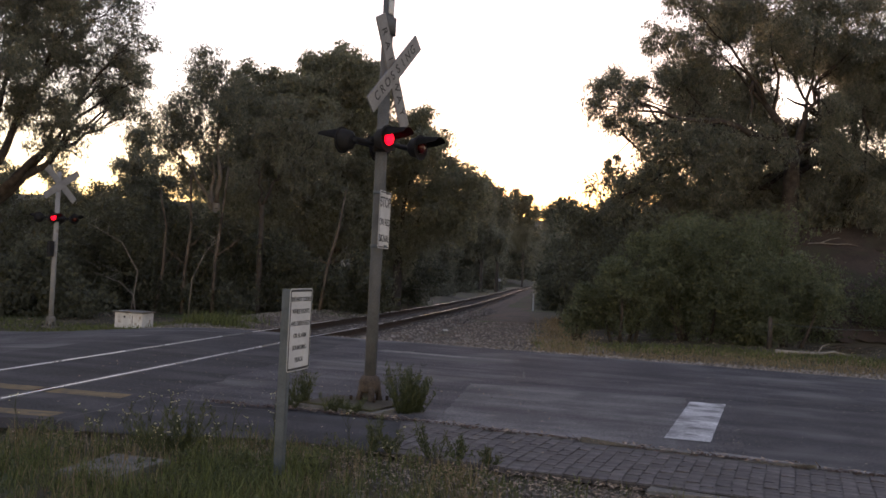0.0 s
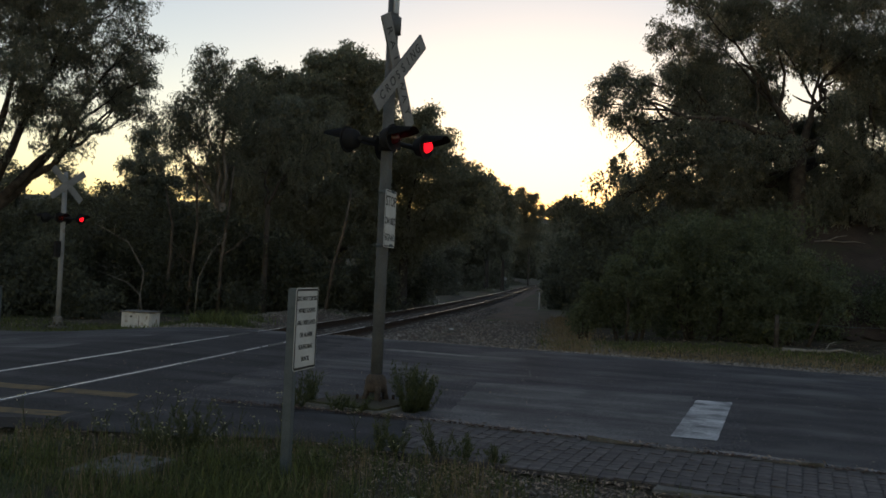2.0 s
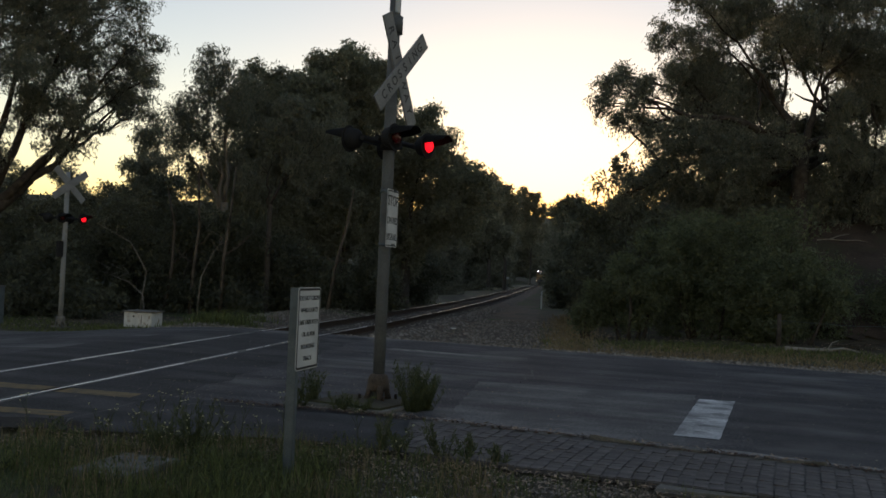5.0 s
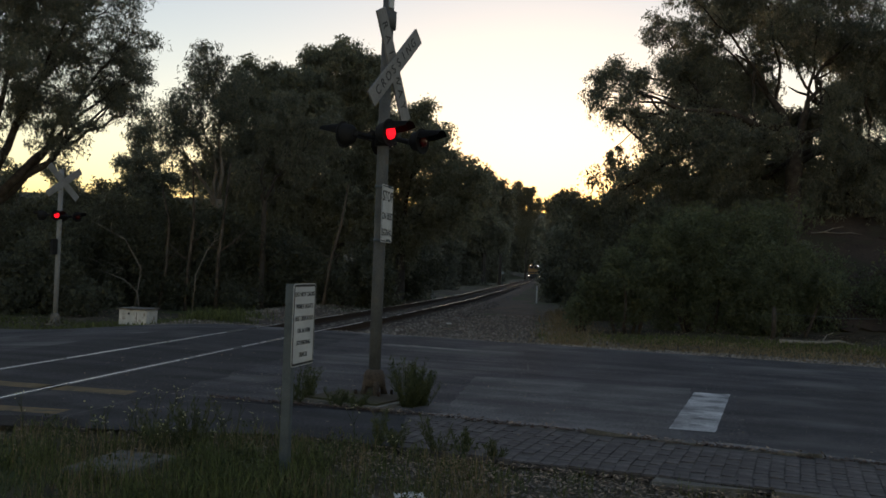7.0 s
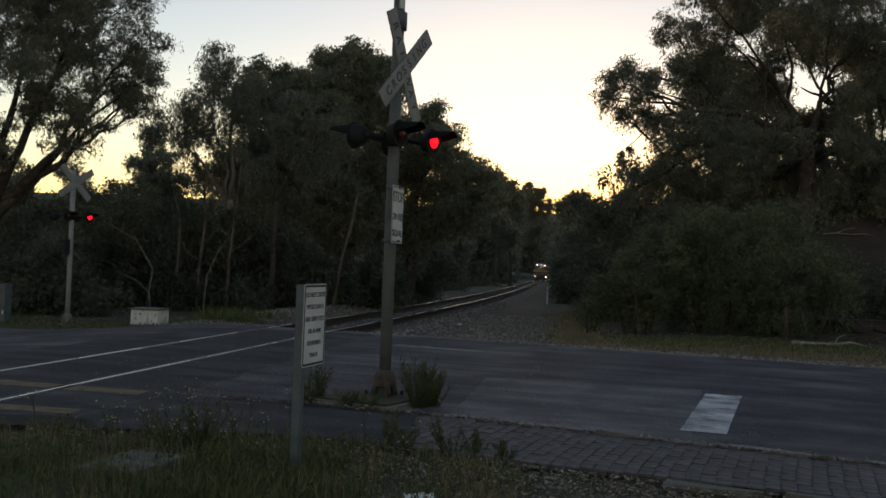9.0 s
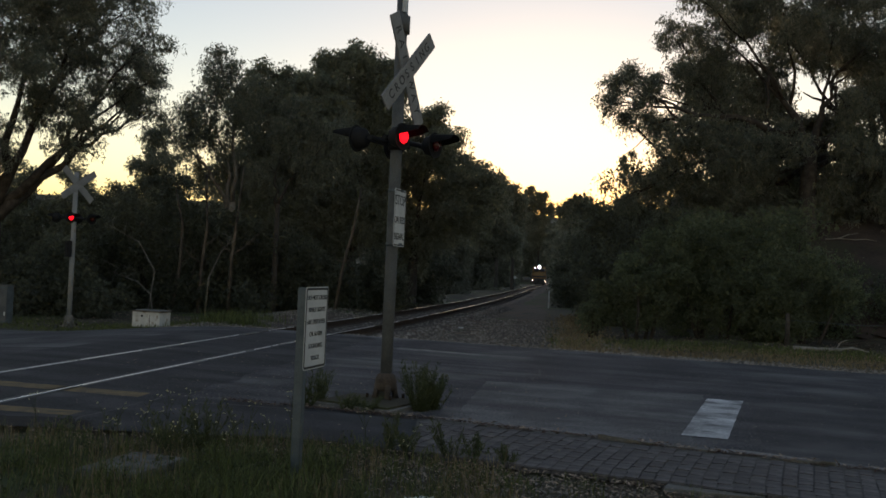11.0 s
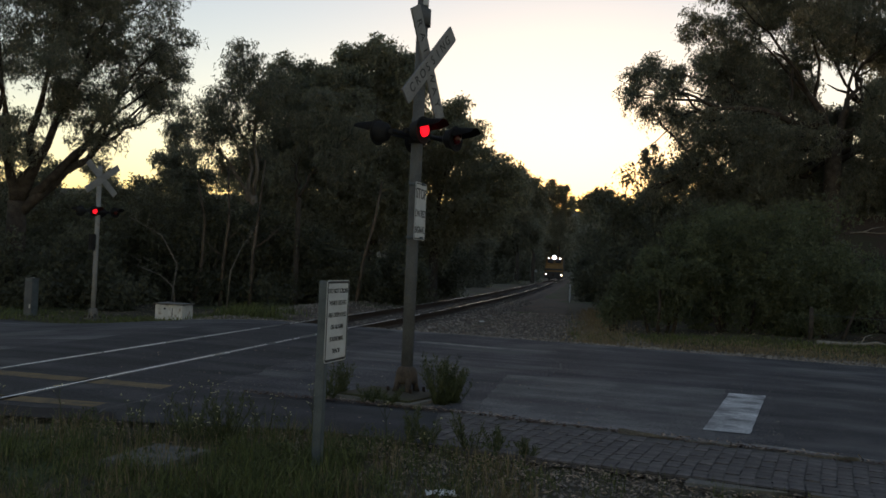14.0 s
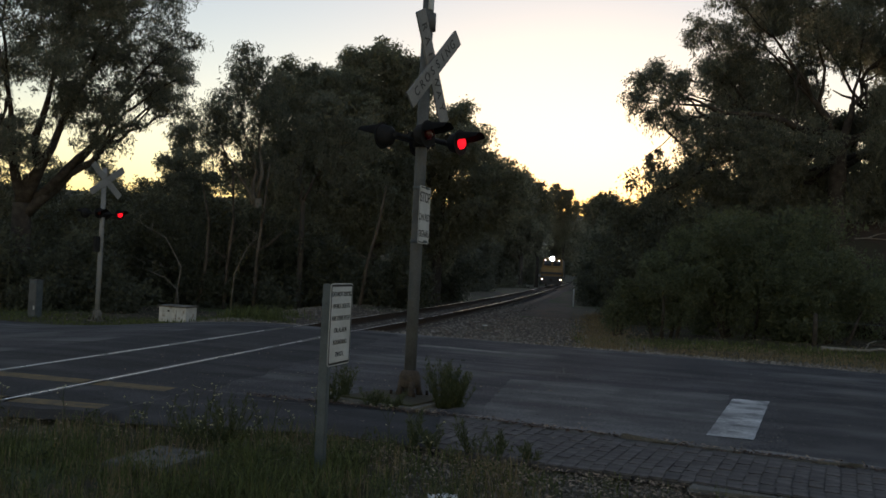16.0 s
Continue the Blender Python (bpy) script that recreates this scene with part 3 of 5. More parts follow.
def trees():
    def put(name, x, y, z, lobes, seed, label, **kw):
        return tree(name, (x, y), rebased(lobes, z, x, y), seed, label, **kw)
    dense = dict(leaf=DARK_LEAF, clumps=62, per=40, spread=0.3, length=0.17, width=0.04, stems=3, sprigs=1200)
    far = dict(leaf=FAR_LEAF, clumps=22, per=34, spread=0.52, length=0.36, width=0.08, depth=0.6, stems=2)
    put("gum_tree", -17.31, 34, -0.99, TREE_A, 11, "large spreading gum tree with dark leaning limbs", trunk_r=0.42, fork=0.30, depth=0.5, stems=5, clumps=56, per=46, spread=0.22, length=0.14, width=0.02, sprigs=1500)
    put("gum_tree", -10.36, 42, -1.06, TREE_B, 12, "slender gum with pale trunk and thin feathery foliage", bark=PALE_BARK, trunk_r=0.2, fork=0.45, depth=0.7, stems=3, clumps=40, per=28, spread=0.2, length=0.17, width=0.022, sprigs=1100)
    put("gum_tree", -8.0, 40.5, -1.0, [(0.3, 8.0, 0.9), (1.4, 6.6, 1.0), (-0.9, 6.4, 0.9), (0.9, 9.2, 0.8), (2.2, 8.2, 1.0)], 24, "gum with bleached trunk in front of the wood", bark=BARK, trunk_r=0.13, fork=0.55, depth=0.6, stems=2, clumps=26, per=60, spread=0.25)
    put("poplar_tree", -19.29, 60, -1.86, POPLAR, 13, "narrow upright tree with sparse leaves", trunk_r=0.18, fork=0.5, clumps=34, per=46, spread=0.28, length=0.2, width=0.035)
    put("broad_tree", -8.63, 46, -0.89, WOOD_1, 14, "dense dark green tree in the trackside wood", **dense)
    put("broad_tree", -5.51, 48, -0.69, WOOD_2, 15, "tall dense dark tree with rounded top clumps", **dense)
    put("broad_tree", -2.4, 50, -0.47, WOOD_3, 16, "dense dark tree sloping down towards the railway line", **dense)
    put("far_tree", 5.03, 120, -0.5, FAR_1, 17, "distant gum tree rim-lit by the low sun", **far)
    put("far_tree", 8.2, 138, 0.0, FAR_2, 18, "distant gum tree rim-lit by the low sun", **far)
    put("far_tree", 25.6, 295, -1.0, [(a * 1.9, b * 1.95 + 2.0, c * 1.9) for a, b, c in FAR_3], 19, "distant gum tree rim-lit by the low sun", **far)
    put("far_tree", 22.6, 178, 2.2, FAR_4, 20, "distant gum tree with glowing leaf edges", **far)
    put("gum_tree", 13.43, 36, -0.13, TREE_E, 21, "large gum tree with open crown and dark forked stems", trunk_r=0.36, fork=0.42, depth=0.35, stems=6, clumps=58, per=50, spread=0.22, length=0.14, width=0.021, sprigs=2200)
    put("gum_tree", 16.72, 38, -0.11, TREE_E2, 22, "tall gum tree crowding behind another", trunk_r=0.35, fork=0.3, depth=0.3, clumps=46, per=40, spread=0.25, sprigs=900)
    put("gum_tree", 15.5, 41, -0.1, TREE_E3, 23, "dark leafy gum tree filling the roadside stand", trunk_r=0.3, fork=0.3, depth=0.25, clumps=46, per=44, spread=0.3, length=0.19, width=0.036)


trees()


def shrub(name, lobes, y, seed, label, leaf=SHRUB_LEAF, clumps=52, per=64, spread=0.19, length=0.105, width=0.024, deep=1.0, category="shrub"):
    """A shrub of leafy lobes (x, height, radius) standing round the depth y."""
    rng = np.random.default_rng(seed)
    cx = sum(l[0] for l in lobes) / len(lobes)
    z0 = float(land(cx, y))
    root = thing(name, label, category, pose(cx, y, z0))
    full = [(x - cx, rng.uniform(-0.6, 0.6) * deep, z - z0, r) for x, z, r in lobes]
    for l in full:
        c = curve_to((l[0] * 0.5, l[1] * 0.5, -0.1), l[:3], rng, 0.05, 4)
        part("stem", tube(c, [0.06, 0.045, 0.03, 0.015], 5), BARK, root)
    cl = np.concatenate([lobe_points(l, max(6, int(clumps * l[3] ** 2 * 0.72)), rng, 0.5) for l in full + knobs(full, rng)])
    cl[:, 2] = np.maximum(cl[:, 2], 0.05)
    link("foliage", quads("foliage", leaf_cloud(cl, per, spread, length, width, rng, 0.3, 0.9), leaf), root)
    return root


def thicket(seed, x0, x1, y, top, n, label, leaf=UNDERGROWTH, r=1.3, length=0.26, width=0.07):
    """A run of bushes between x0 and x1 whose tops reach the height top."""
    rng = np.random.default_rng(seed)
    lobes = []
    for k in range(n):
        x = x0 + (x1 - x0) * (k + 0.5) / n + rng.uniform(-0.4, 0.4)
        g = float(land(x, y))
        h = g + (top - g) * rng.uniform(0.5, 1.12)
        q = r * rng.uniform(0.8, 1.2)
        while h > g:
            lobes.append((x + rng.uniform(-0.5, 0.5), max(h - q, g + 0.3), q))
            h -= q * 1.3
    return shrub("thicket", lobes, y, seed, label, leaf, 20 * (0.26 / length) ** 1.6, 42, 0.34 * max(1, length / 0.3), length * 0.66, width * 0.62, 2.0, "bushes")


def shrubs():
    shrub("shrub", [(4.75, 0.9, 0.55), (5.05, 1.7, 0.6), (5.7, 1.1, 1.0), (6.0, 2.1, 0.8), (5.3, 0.4, 0.6)], 27, 31, "rounded green roadside shrub")
    shrub("shrub", [(3.9, 0.25, 0.32), (4.3, 0.35, 0.36), (4.0, 0.5, 0.2)], 27.6, 30, "low green shrub at the end of the roadside bushes", per=40)
    shrub("shrub", [(6.7, 1.5, 1.2), (7.0, 2.6, 1.0), (8.0, 1.3, 1.3), (8.4, 2.5, 1.0), (7.2, 0.6, 1.0)], 27.3, 32, "broad green roadside shrub")
    shrub("shrub", [(9.2, 1.1, 1.2), (9.8, 1.8, 1.0), (10.2, 0.6, 0.7), (10.7, 1.2, 0.7), (9.0, 0.4, 0.8)], 26.5, 33, "green shrub beside the fallen branch")
    thicket(34, 7.8, 19, 45, 6.6, 10, "dark bushes filling the slope behind the shrubs")
    thicket(35, 9.5, 24, 66, 7.6, 9, "dark bushes along the bend of the line", length=0.32, width=0.09)
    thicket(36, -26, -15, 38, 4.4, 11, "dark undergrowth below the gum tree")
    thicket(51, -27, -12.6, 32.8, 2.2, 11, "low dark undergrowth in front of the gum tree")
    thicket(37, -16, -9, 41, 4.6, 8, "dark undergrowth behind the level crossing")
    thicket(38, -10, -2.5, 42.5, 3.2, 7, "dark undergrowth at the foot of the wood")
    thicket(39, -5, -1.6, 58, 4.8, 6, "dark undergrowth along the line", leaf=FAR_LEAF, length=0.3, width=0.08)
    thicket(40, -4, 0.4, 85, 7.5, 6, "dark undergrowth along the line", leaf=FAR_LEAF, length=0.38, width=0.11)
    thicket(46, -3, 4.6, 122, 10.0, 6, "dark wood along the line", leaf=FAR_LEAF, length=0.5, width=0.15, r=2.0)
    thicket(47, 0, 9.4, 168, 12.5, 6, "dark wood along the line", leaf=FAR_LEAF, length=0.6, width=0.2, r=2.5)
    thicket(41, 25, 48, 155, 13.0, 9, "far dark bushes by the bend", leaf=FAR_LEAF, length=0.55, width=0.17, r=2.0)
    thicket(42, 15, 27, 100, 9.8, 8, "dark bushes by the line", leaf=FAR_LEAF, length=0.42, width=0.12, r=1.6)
    # Far woods added to close the treeline gap and block the low sun
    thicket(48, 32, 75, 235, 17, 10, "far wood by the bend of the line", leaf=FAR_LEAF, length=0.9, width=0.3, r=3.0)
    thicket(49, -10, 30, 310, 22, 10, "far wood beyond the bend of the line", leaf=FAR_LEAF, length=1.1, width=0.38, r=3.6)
    thicket(50, 10, 110, 420, 31, 14, "far wood added to block the low sun", leaf=FAR_LEAF, length=1.5, width=0.5, r=5.0)
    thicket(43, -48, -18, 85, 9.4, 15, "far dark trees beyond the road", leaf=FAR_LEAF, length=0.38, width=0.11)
    thicket(44, -32, -15, 58, 6.6, 12, "dark bushes beyond the road", length=0.32, width=0.09)
    thicket(52, 8.6, 12.4, 31, 4.4, 5, "leafy bushes in front of the gum trunks", leaf=SHRUB_LEAF, r=1.0, length=0.18, width=0.045)
    thicket(53, 13.9, 18.5, 30, 3.0, 5, "dark leafy bush at the foot of the bare bank", leaf=SHRUB_LEAF, r=0.9, length=0.18, width=0.045)
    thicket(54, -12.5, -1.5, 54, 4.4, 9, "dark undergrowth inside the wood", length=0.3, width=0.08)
    thicket(56, 6.4, 13, 60, 4.6, 7, "dark bushes beside the line", r=1.1, length=0.3, width=0.08)
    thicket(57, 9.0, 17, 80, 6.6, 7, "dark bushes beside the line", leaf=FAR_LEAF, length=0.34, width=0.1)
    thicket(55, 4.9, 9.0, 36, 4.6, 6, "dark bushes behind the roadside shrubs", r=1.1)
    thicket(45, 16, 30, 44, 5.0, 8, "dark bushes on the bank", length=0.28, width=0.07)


shrubs()


# ---- crossing signals ----
NEAR_POST, FAR_POST = (-0.78, 10.9), (-11.25, 26.9)
FACE = -29.0     # heading of the sign faces, from +x


def lettering(text, size, mat, parent, at, name="lettering"):
    cu = bpy.data.curves.new(name, "FONT")
    cu.body, cu.size, cu.align_x, cu.align_y, cu.extrude = text, size, "CENTER", "CENTER", 0.0008
    cu.offset = size * 0.01
    tmp = bpy.data.objects.new("tmp", cu)
    me = bpy.data.meshes.new_from_object(tmp)
    bpy.data.objects.remove(tmp)
    me.materials.clear()
    me.materials.append(mat)
    return link(name, me, parent, "", at)


def plate(w, h, t, r, bm=None, n=5):
    """A thin upright plate with rounded corners in the local yz plane, facing +x."""
    own = bmesh.new()
    pts = []
    for cy, cz, a0 in ((w / 2 - r, h / 2 - r, 0), (-w / 2 + r, h / 2 - r, 90), (-w / 2 + r, -h / 2 + r, 180), (w / 2 - r, -h / 2 + r, 270)):
        for k in range(n + 1):
            a = radians(a0 + 90 * k / n)
            pts.append((cy + r * math.cos(a), cz + r * math.sin(a)))
    f = own.faces.new([own.verts.new((0, a, b)) for a, b in pts])
    g = bmesh.ops.extrude_face_region(own, geom=[f])
    bmesh.ops.translate(own, vec=(t, 0, 0), verts=[v for v in g["geom"] if isinstance(v, bmesh.types.BMVert)])
    bmesh.ops.recalc_face_normals(own, faces=own.faces)
    return join(bm, own)


def border(w, h, r, width, t, n=5):
    """A rounded frame line on a sign, facing +x."""
    own = bmesh.new()
    rings = []
    for k in (0, width):
        ring = []
        for cy, cz, a0 in ((w / 2 - r, h / 2 - r, 0), (-w / 2 + r, h / 2 - r, 90), (-w / 2 + r, -h / 2 + r, 180), (w / 2 - r, -h / 2 + r, 270)):
            for j in range(n + 1):
                a = radians(a0 + 90 * j / n)
                ring.append(own.verts.new((t, cy + (r - k) * math.cos(a), cz + (r - k) * math.sin(a))))
        rings.append(ring)
    m = len(rings[0])
    for j in range(m):
        own.faces.new((rings[0][j], rings[0][(j + 1) % m], rings[1][(j + 1) % m], rings[1][j]))
    return own


ON_FACE = Matrix(((0, 0, 1, 0), (1, 0, 0, 0), (0, 1, 0, 0), (0, 0, 0, 1)))   # letters upright in the yz plane, read from +x

LAMPS = []


def lamp_head(parent, x, y, z, turn):
    """A flashing-light head: backing disc, hood, and a lens disc that turns between its lit and its dark side."""
    at = pose(x, y, z, 0, 0, turn)
    bm = tube([(-0.16, 0, 0), (-0.12, 0, 0), (-0.03, 0, 0), (0.0, 0, 0)], [0.06, 0.11, 0.13, 0.13], 20)
    bm = tube([(-0.012, 0, 0), (0.0, 0, 0)], [0.155, 0.155], 28, bm)
    head = part("lamp_head", bm, DARK_METAL, parent, "black lamp with round backing board", at)
    own = bmesh.new()
    rows = []
    for px, lo in ((0.0, 5), (0.13, 15), (0.27, 35)):
        rows.append([own.verts.new((px, 0.135 * math.cos(a), 0.135 * math.sin(a) - 0.06 * px)) for a in (radians(lo + (180 - 2 * lo) * k / 14) for k in range(15))])
    for r0, r1 in zip(rows, rows[1:]):
        for k in range(14):
            own.faces.new((r0[k], r0[k + 1], r1[k + 1], r1[k]))
    bmesh.ops.solidify(own, geom=own.faces[:], thickness=0.006)
    part("hood", own, DARK_METAL, head, "long black hood")
    own = tube([(0.0015, 0, 0), (0.03, 0, 0), (0.048, 0, 0), (0.056, 0, 0)], [0.078, 0.07, 0.044, 0.016], 24)
    own = join(own, tube([(0.0, 0, 0), (-0.03, 0, 0), (-0.048, 0, 0), (-0.056, 0, 0)], [0.078, 0.07, 0.044, 0.016], 24))
    me = bpy.data.meshes.new("lens")
    own.to_mesh(me)
    own.free()
    me.materials.append(LENS_LIT)
    me.materials.append(LENS_DARK)
    for p in me.polygons:
        p.material_index = 0 if p.center.x > 0.0008 else 1
    return link("lens", me, head, "round red signal lens")


def crossbuck(parent, words, mat, x=0.09, z=3.93, tilts=(44, -62)):
    for (a, text), off in zip(((tilts[0], words[0]), (tilts[1], words[1])), (0.03, 0.0)):
        turn = pose(x + off, 0, z, a, 0, 0)
        b = part("board", plate(1.36, 0.2, 0.02, 0.012), mat, parent, "white board with dark lettering" if text else "", turn)
        if text:
            for k, ch in enumerate(text):
                yy = (k - (len(text) - 1) / 2) * 1.14 / len(text)
                if off == 0.0 and abs(yy) < 0.1:
                    continue
                lettering(ch, 0.15, SIGN_BLACK, b, Matrix.Translation((0.022, yy, 0)) @ ON_FACE)


def signal(name, xy, label, words, top, sign, tilts):
    x, y = xy
    root = thing(name, label, "crossing signal", place(x, y, 0.0, FACE), "crossing signals")
    part("mast", tube([(0, 0, 0), (0, 0, 2.2), (0, 0, top)], [0.07, 0.07, 0.066], 18), MAST_PAINT if sign else MAST_PALE, root, "weathered grey steel mast")
    bm = box(0.42, 0.36, 0.045, 0, 0, 0.05, 0.01)
    bm = tube([(0, 0, 0.17), (0, 0, 0.2), (0, 0, 0.29), (0, 0, 0.35), (0, 0, 0.37)], [0.115, 0.125, 0.13, 0.105, 0.075], 16, bm)
    for k in range(4):
        c, d = math.cos(radians(45 + 90 * k)), math.sin(radians(45 + 90 * k))
        bm = tube([(c * 0.13, d * 0.125, 0.06), (c * 0.115, d * 0.11, 0.14), (c * 0.09, d * 0.085, 0.23)], [0.045, 0.035, 0.05], 7, bm)
    part("base", bm, RUST_TAN if sign else CONCRETE, root, "cast mast base with flange")
    for yy in (-0.14, 0.14):
        for xx in (-0.16, 0.16):
            part("bolt", tube([(xx, yy, 0.07), (xx, yy, 0.13)], [0.018, 0.018], 6), RUST, root)
    crossbuck(root, words, BOARD_WHITE if sign else BOARD_PALE, z=3.93 if sign else 4.18, tilts=tilts)
    if sign:
        part("collar", tube([(0, 0, 4.38), (0, 0, 4.58)], [0.1, 0.1], 16), MAST_PAINT, root)
        part("label_plate", box(0.02, 0.09, 0.17, 0.062, -0.04, 4.7, 0.004), SIGN_WHITE, root, "small white plate")
    else:
        part("relay_box", box(0.14, 0.16, 0.46, 0, -0.15, 2.3, 0.015), DARK_METAL, root, "small dark relay box")
    lz = 3.09 if sign else 3.2
    part("lamp_arm", tube([(0.1, -0.42, lz), (0.1, 0.42, lz)], [0.03, 0.03], 10), DARK_METAL, root)
    part("lamp_arm", tube([(-0.1, -0.42, lz), (-0.1, 0.42, lz)], [0.03, 0.03], 10), DARK_METAL, root)
    part("junction_box", tube([(0, 0, lz - 0.1), (0, 0, lz + 0.12)], [0.1, 0.1], 14), DARK_METAL, root)
    for sgn, turn in ((1, 0), (-1, 180)):
        for k, yy in enumerate((-0.365, 0.365)):
            lens = lamp_head(root, sgn * 0.32, yy, lz, turn)
            LAMPS.append((lens, k))
    if sign:
        s = part("sign_plate", plate(0.45, 0.67, 0.004, 0.03), SIGN_WHITE, root, "white sign with black border", pose(0.1, -0.02, 2.19, 0, 0, 16))
        part("sign_border", border(0.43, 0.65, 0.025, 0.014, 0.0055), SIGN_BLACK, s)
        for text, z, size in (("STOP", 0.2, 0.17), ("ON RED", -0.03, 0.115), ("SIGNAL", -0.22, 0.115)):
            lettering(text, size, SIGN_BLACK, s, Matrix.Translation((0.0055, 0, z)) @ ON_FACE)
        for zz in (1.88, 2.51):
            part("clamp", tube([(0, 0, zz - 0.02), (0, 0, zz + 0.02)], [0.078, 0.078], 16, box(0.1, 0.06, 0.03, 0.06, 0.02, zz)), GALV, root)
    return root


signal("crossing_signal", NEAR_POST, "tall crossing signal with white crossed boards and flashing red lamps", ("CROSSING", "RAILWAY"), 5.6, True, (44, -62))
signal("crossing_signal", FAR_POST, "crossing signal across the tracks with flashing red lamps", ("", ""), 4.55, False, (34, -42))


def track_sign():
    x, y = -1.16, 7.1
    root = thing("warning_sign", "white pedestrian warning sign on a galvanised post in the grass", "sign", place(x, y, 0, -14.5))
    part("post", box(0.075, 0.06, 1.48, -0.008, 0, 0.69, 0.006), GALV, root, "square galvanised post")
    s = part("sign_plate", plate(0.44, 0.64, 0.003, 0.03), SIGN_WHITE, root, "white sign with black border", pose(0.03, 0.17, 1.115))
    part("sign_border", border(0.425, 0.625, 0.025, 0.018, 0.0045), SIGN_BLACK, s)
    for k, text in enumerate(("DO NOT CROSS", "WHILE LIGHTS", "ARE DISPLAYED", "OR ALARM", "SOUNDING", "TRACK")):
        lettering(text, 0.051, SIGN_BLACK, s, Matrix.Translation((0.0045, 0, 0.235 - k * 0.094)) @ ON_FACE)


track_sign()


# ---- road markings, patches, footpath ----
def patch(name, a, b, c, d, mat, dz, label, category, n=10, ragged=0.015):
    """A four-cornered sheet laid on the land; a to b is one side, d to c the other."""
    a, b, c, d = (np.array(p, dtype=float) for p in (a, b, c, d))
    V = []
    for j in range(n + 1):
        for i in range(n + 1):
            u, v = i / n, j / n
            p = (a * (1 - u) + b * u) * (1 - v) + (d * (1 - u) + c * u) * v
            if i in (0, n) or j in (0, n):
                p = p + np.array([math.sin(i * 2.1 + j * 3.7), math.cos(i * 3.3 + j * 1.9)]) * ragged
            V.append((*p, float(land(*p)) + dz))
    m = n + 1
    Fc = [(j * m + i, j * m + i + 1, (j + 1) * m + i + 1, (j + 1) * m + i) for j in range(n) for i in range(n)]
    return tagged(link(name, mesh_from(name, V, Fc, mat)), label, category, kind="structure")


patch("road_patch", (0.0, 9.85), (2.3, 8.86), (3.5, 13.0), (0.5, 13.45), PATCH, ROAD_Z + 0.004, "paler patched strip of asphalt", "road patch", 20)
patch("road_patch", (2.9, 8.6), (9.5, 5.85), (10.6, 11.3), (4.0, 12.6), TARRED, ROAD_Z + 0.004, "darker resurfaced strip of asphalt", "road patch", 20)
patch("stony_ground", (-1.5, 21.2), (1.9, 20.0), (6.0, 62), (4.2, 62), GRAVEL_BED, 0.0, "stony dirt beside the line", "gravel", 24, 0.22)
patch("stony_ground", (-7.6, 23.7), (-5.6, 22.9), (-3.8, 38), (-5.6, 38), GRAVEL_BED, 0.0, "stony dirt beside the line", "gravel", 24, 0.22)
patch("stop_line", (2.36, 9.55), (2.80, 9.42), (3.90, 12.50), (3.43, 12.56), WHITE_LINE, ROAD_Z + 0.009, "worn white stop line painted across one lane", "road marking", 14, 0.004)


sheet("gutter_strip", -0.2, 9.0, lambda x: near_edge(x) + 0.0, lambda x: near_edge(x) + 0.2 + 0.05 * np.sin(x * 2.7) + 0.03 * np.sin(x * 7.1), DUST, ROAD_Z + 0.0065, "pale dusty concrete gutter along the kerb", "gutter", 3, 0.2)
patch("bare_bank", (12.3, 28.8), (15.4, 28.8), (17.2, 37.4), (12.4, 37.4), BANK_SOIL, 0.07, "bare brown earth bank under the gum trees", "bank", 24, 0.3)


patch("worn_streak", (-1.2, 18.05), (0.75, 17.25), (0.8, 17.5), (-1.1, 18.4), DUST, ROAD_Z + 0.006, "pale worn streak in the asphalt", "road patch", 12, 0.06)


patch("crossing_surface", (-7.9, 9.0), (-3.4, 8.85), (-1.75, 20.6), (-5.7, 21.0), CROSSING, ROAD_Z + 0.0045, "dark oily asphalt between and beside the rails", "road patch", 20, 0.08)


def path_edge(x):
    x = np.asarray(x, dtype=float)
    return np.where(x < -1.2, 8.42 + 0.04 * np.sin(x * 3), 8.42 - 0.345 * (x + 1.2) - 0.13 * smooth(-1.2, 0.8, x))


path = sheet("pavement", -15.65, -0.14, path_edge, lambda x: near_edge(x) - 0.01, CROSSING, ROAD_Z + 0.002, "worn asphalt footpath leading over the rails", "footpath", 8)
patch("path_line", (-7.2, 9.5), (-3.74, 9.05), (-3.70, 9.33), (-7.1, 9.82), YELLOW_LINE, ROAD_Z + 0.008, "worn yellow line beside the footpath", "road marking")
patch("path_line", (-6.8, 11.15), (-3.53, 10.42), (-3.50, 10.76), (-6.7, 11.5), YELLOW_LINE, ROAD_Z + 0.008, "worn yellow line beside the footpath", "road marking")
# Flat strip painted dark where the footpath edge drops into shade
patch("path_edge_strip", (-9, 8.3), (-3.2, 8.38), (-3.5, 8.86), (-9, 9.2), EDGE_SHADE, ROAD_Z + 0.007, "dark strip painted as shade below the broken footpath edge", "path edge", 14, 0.04)


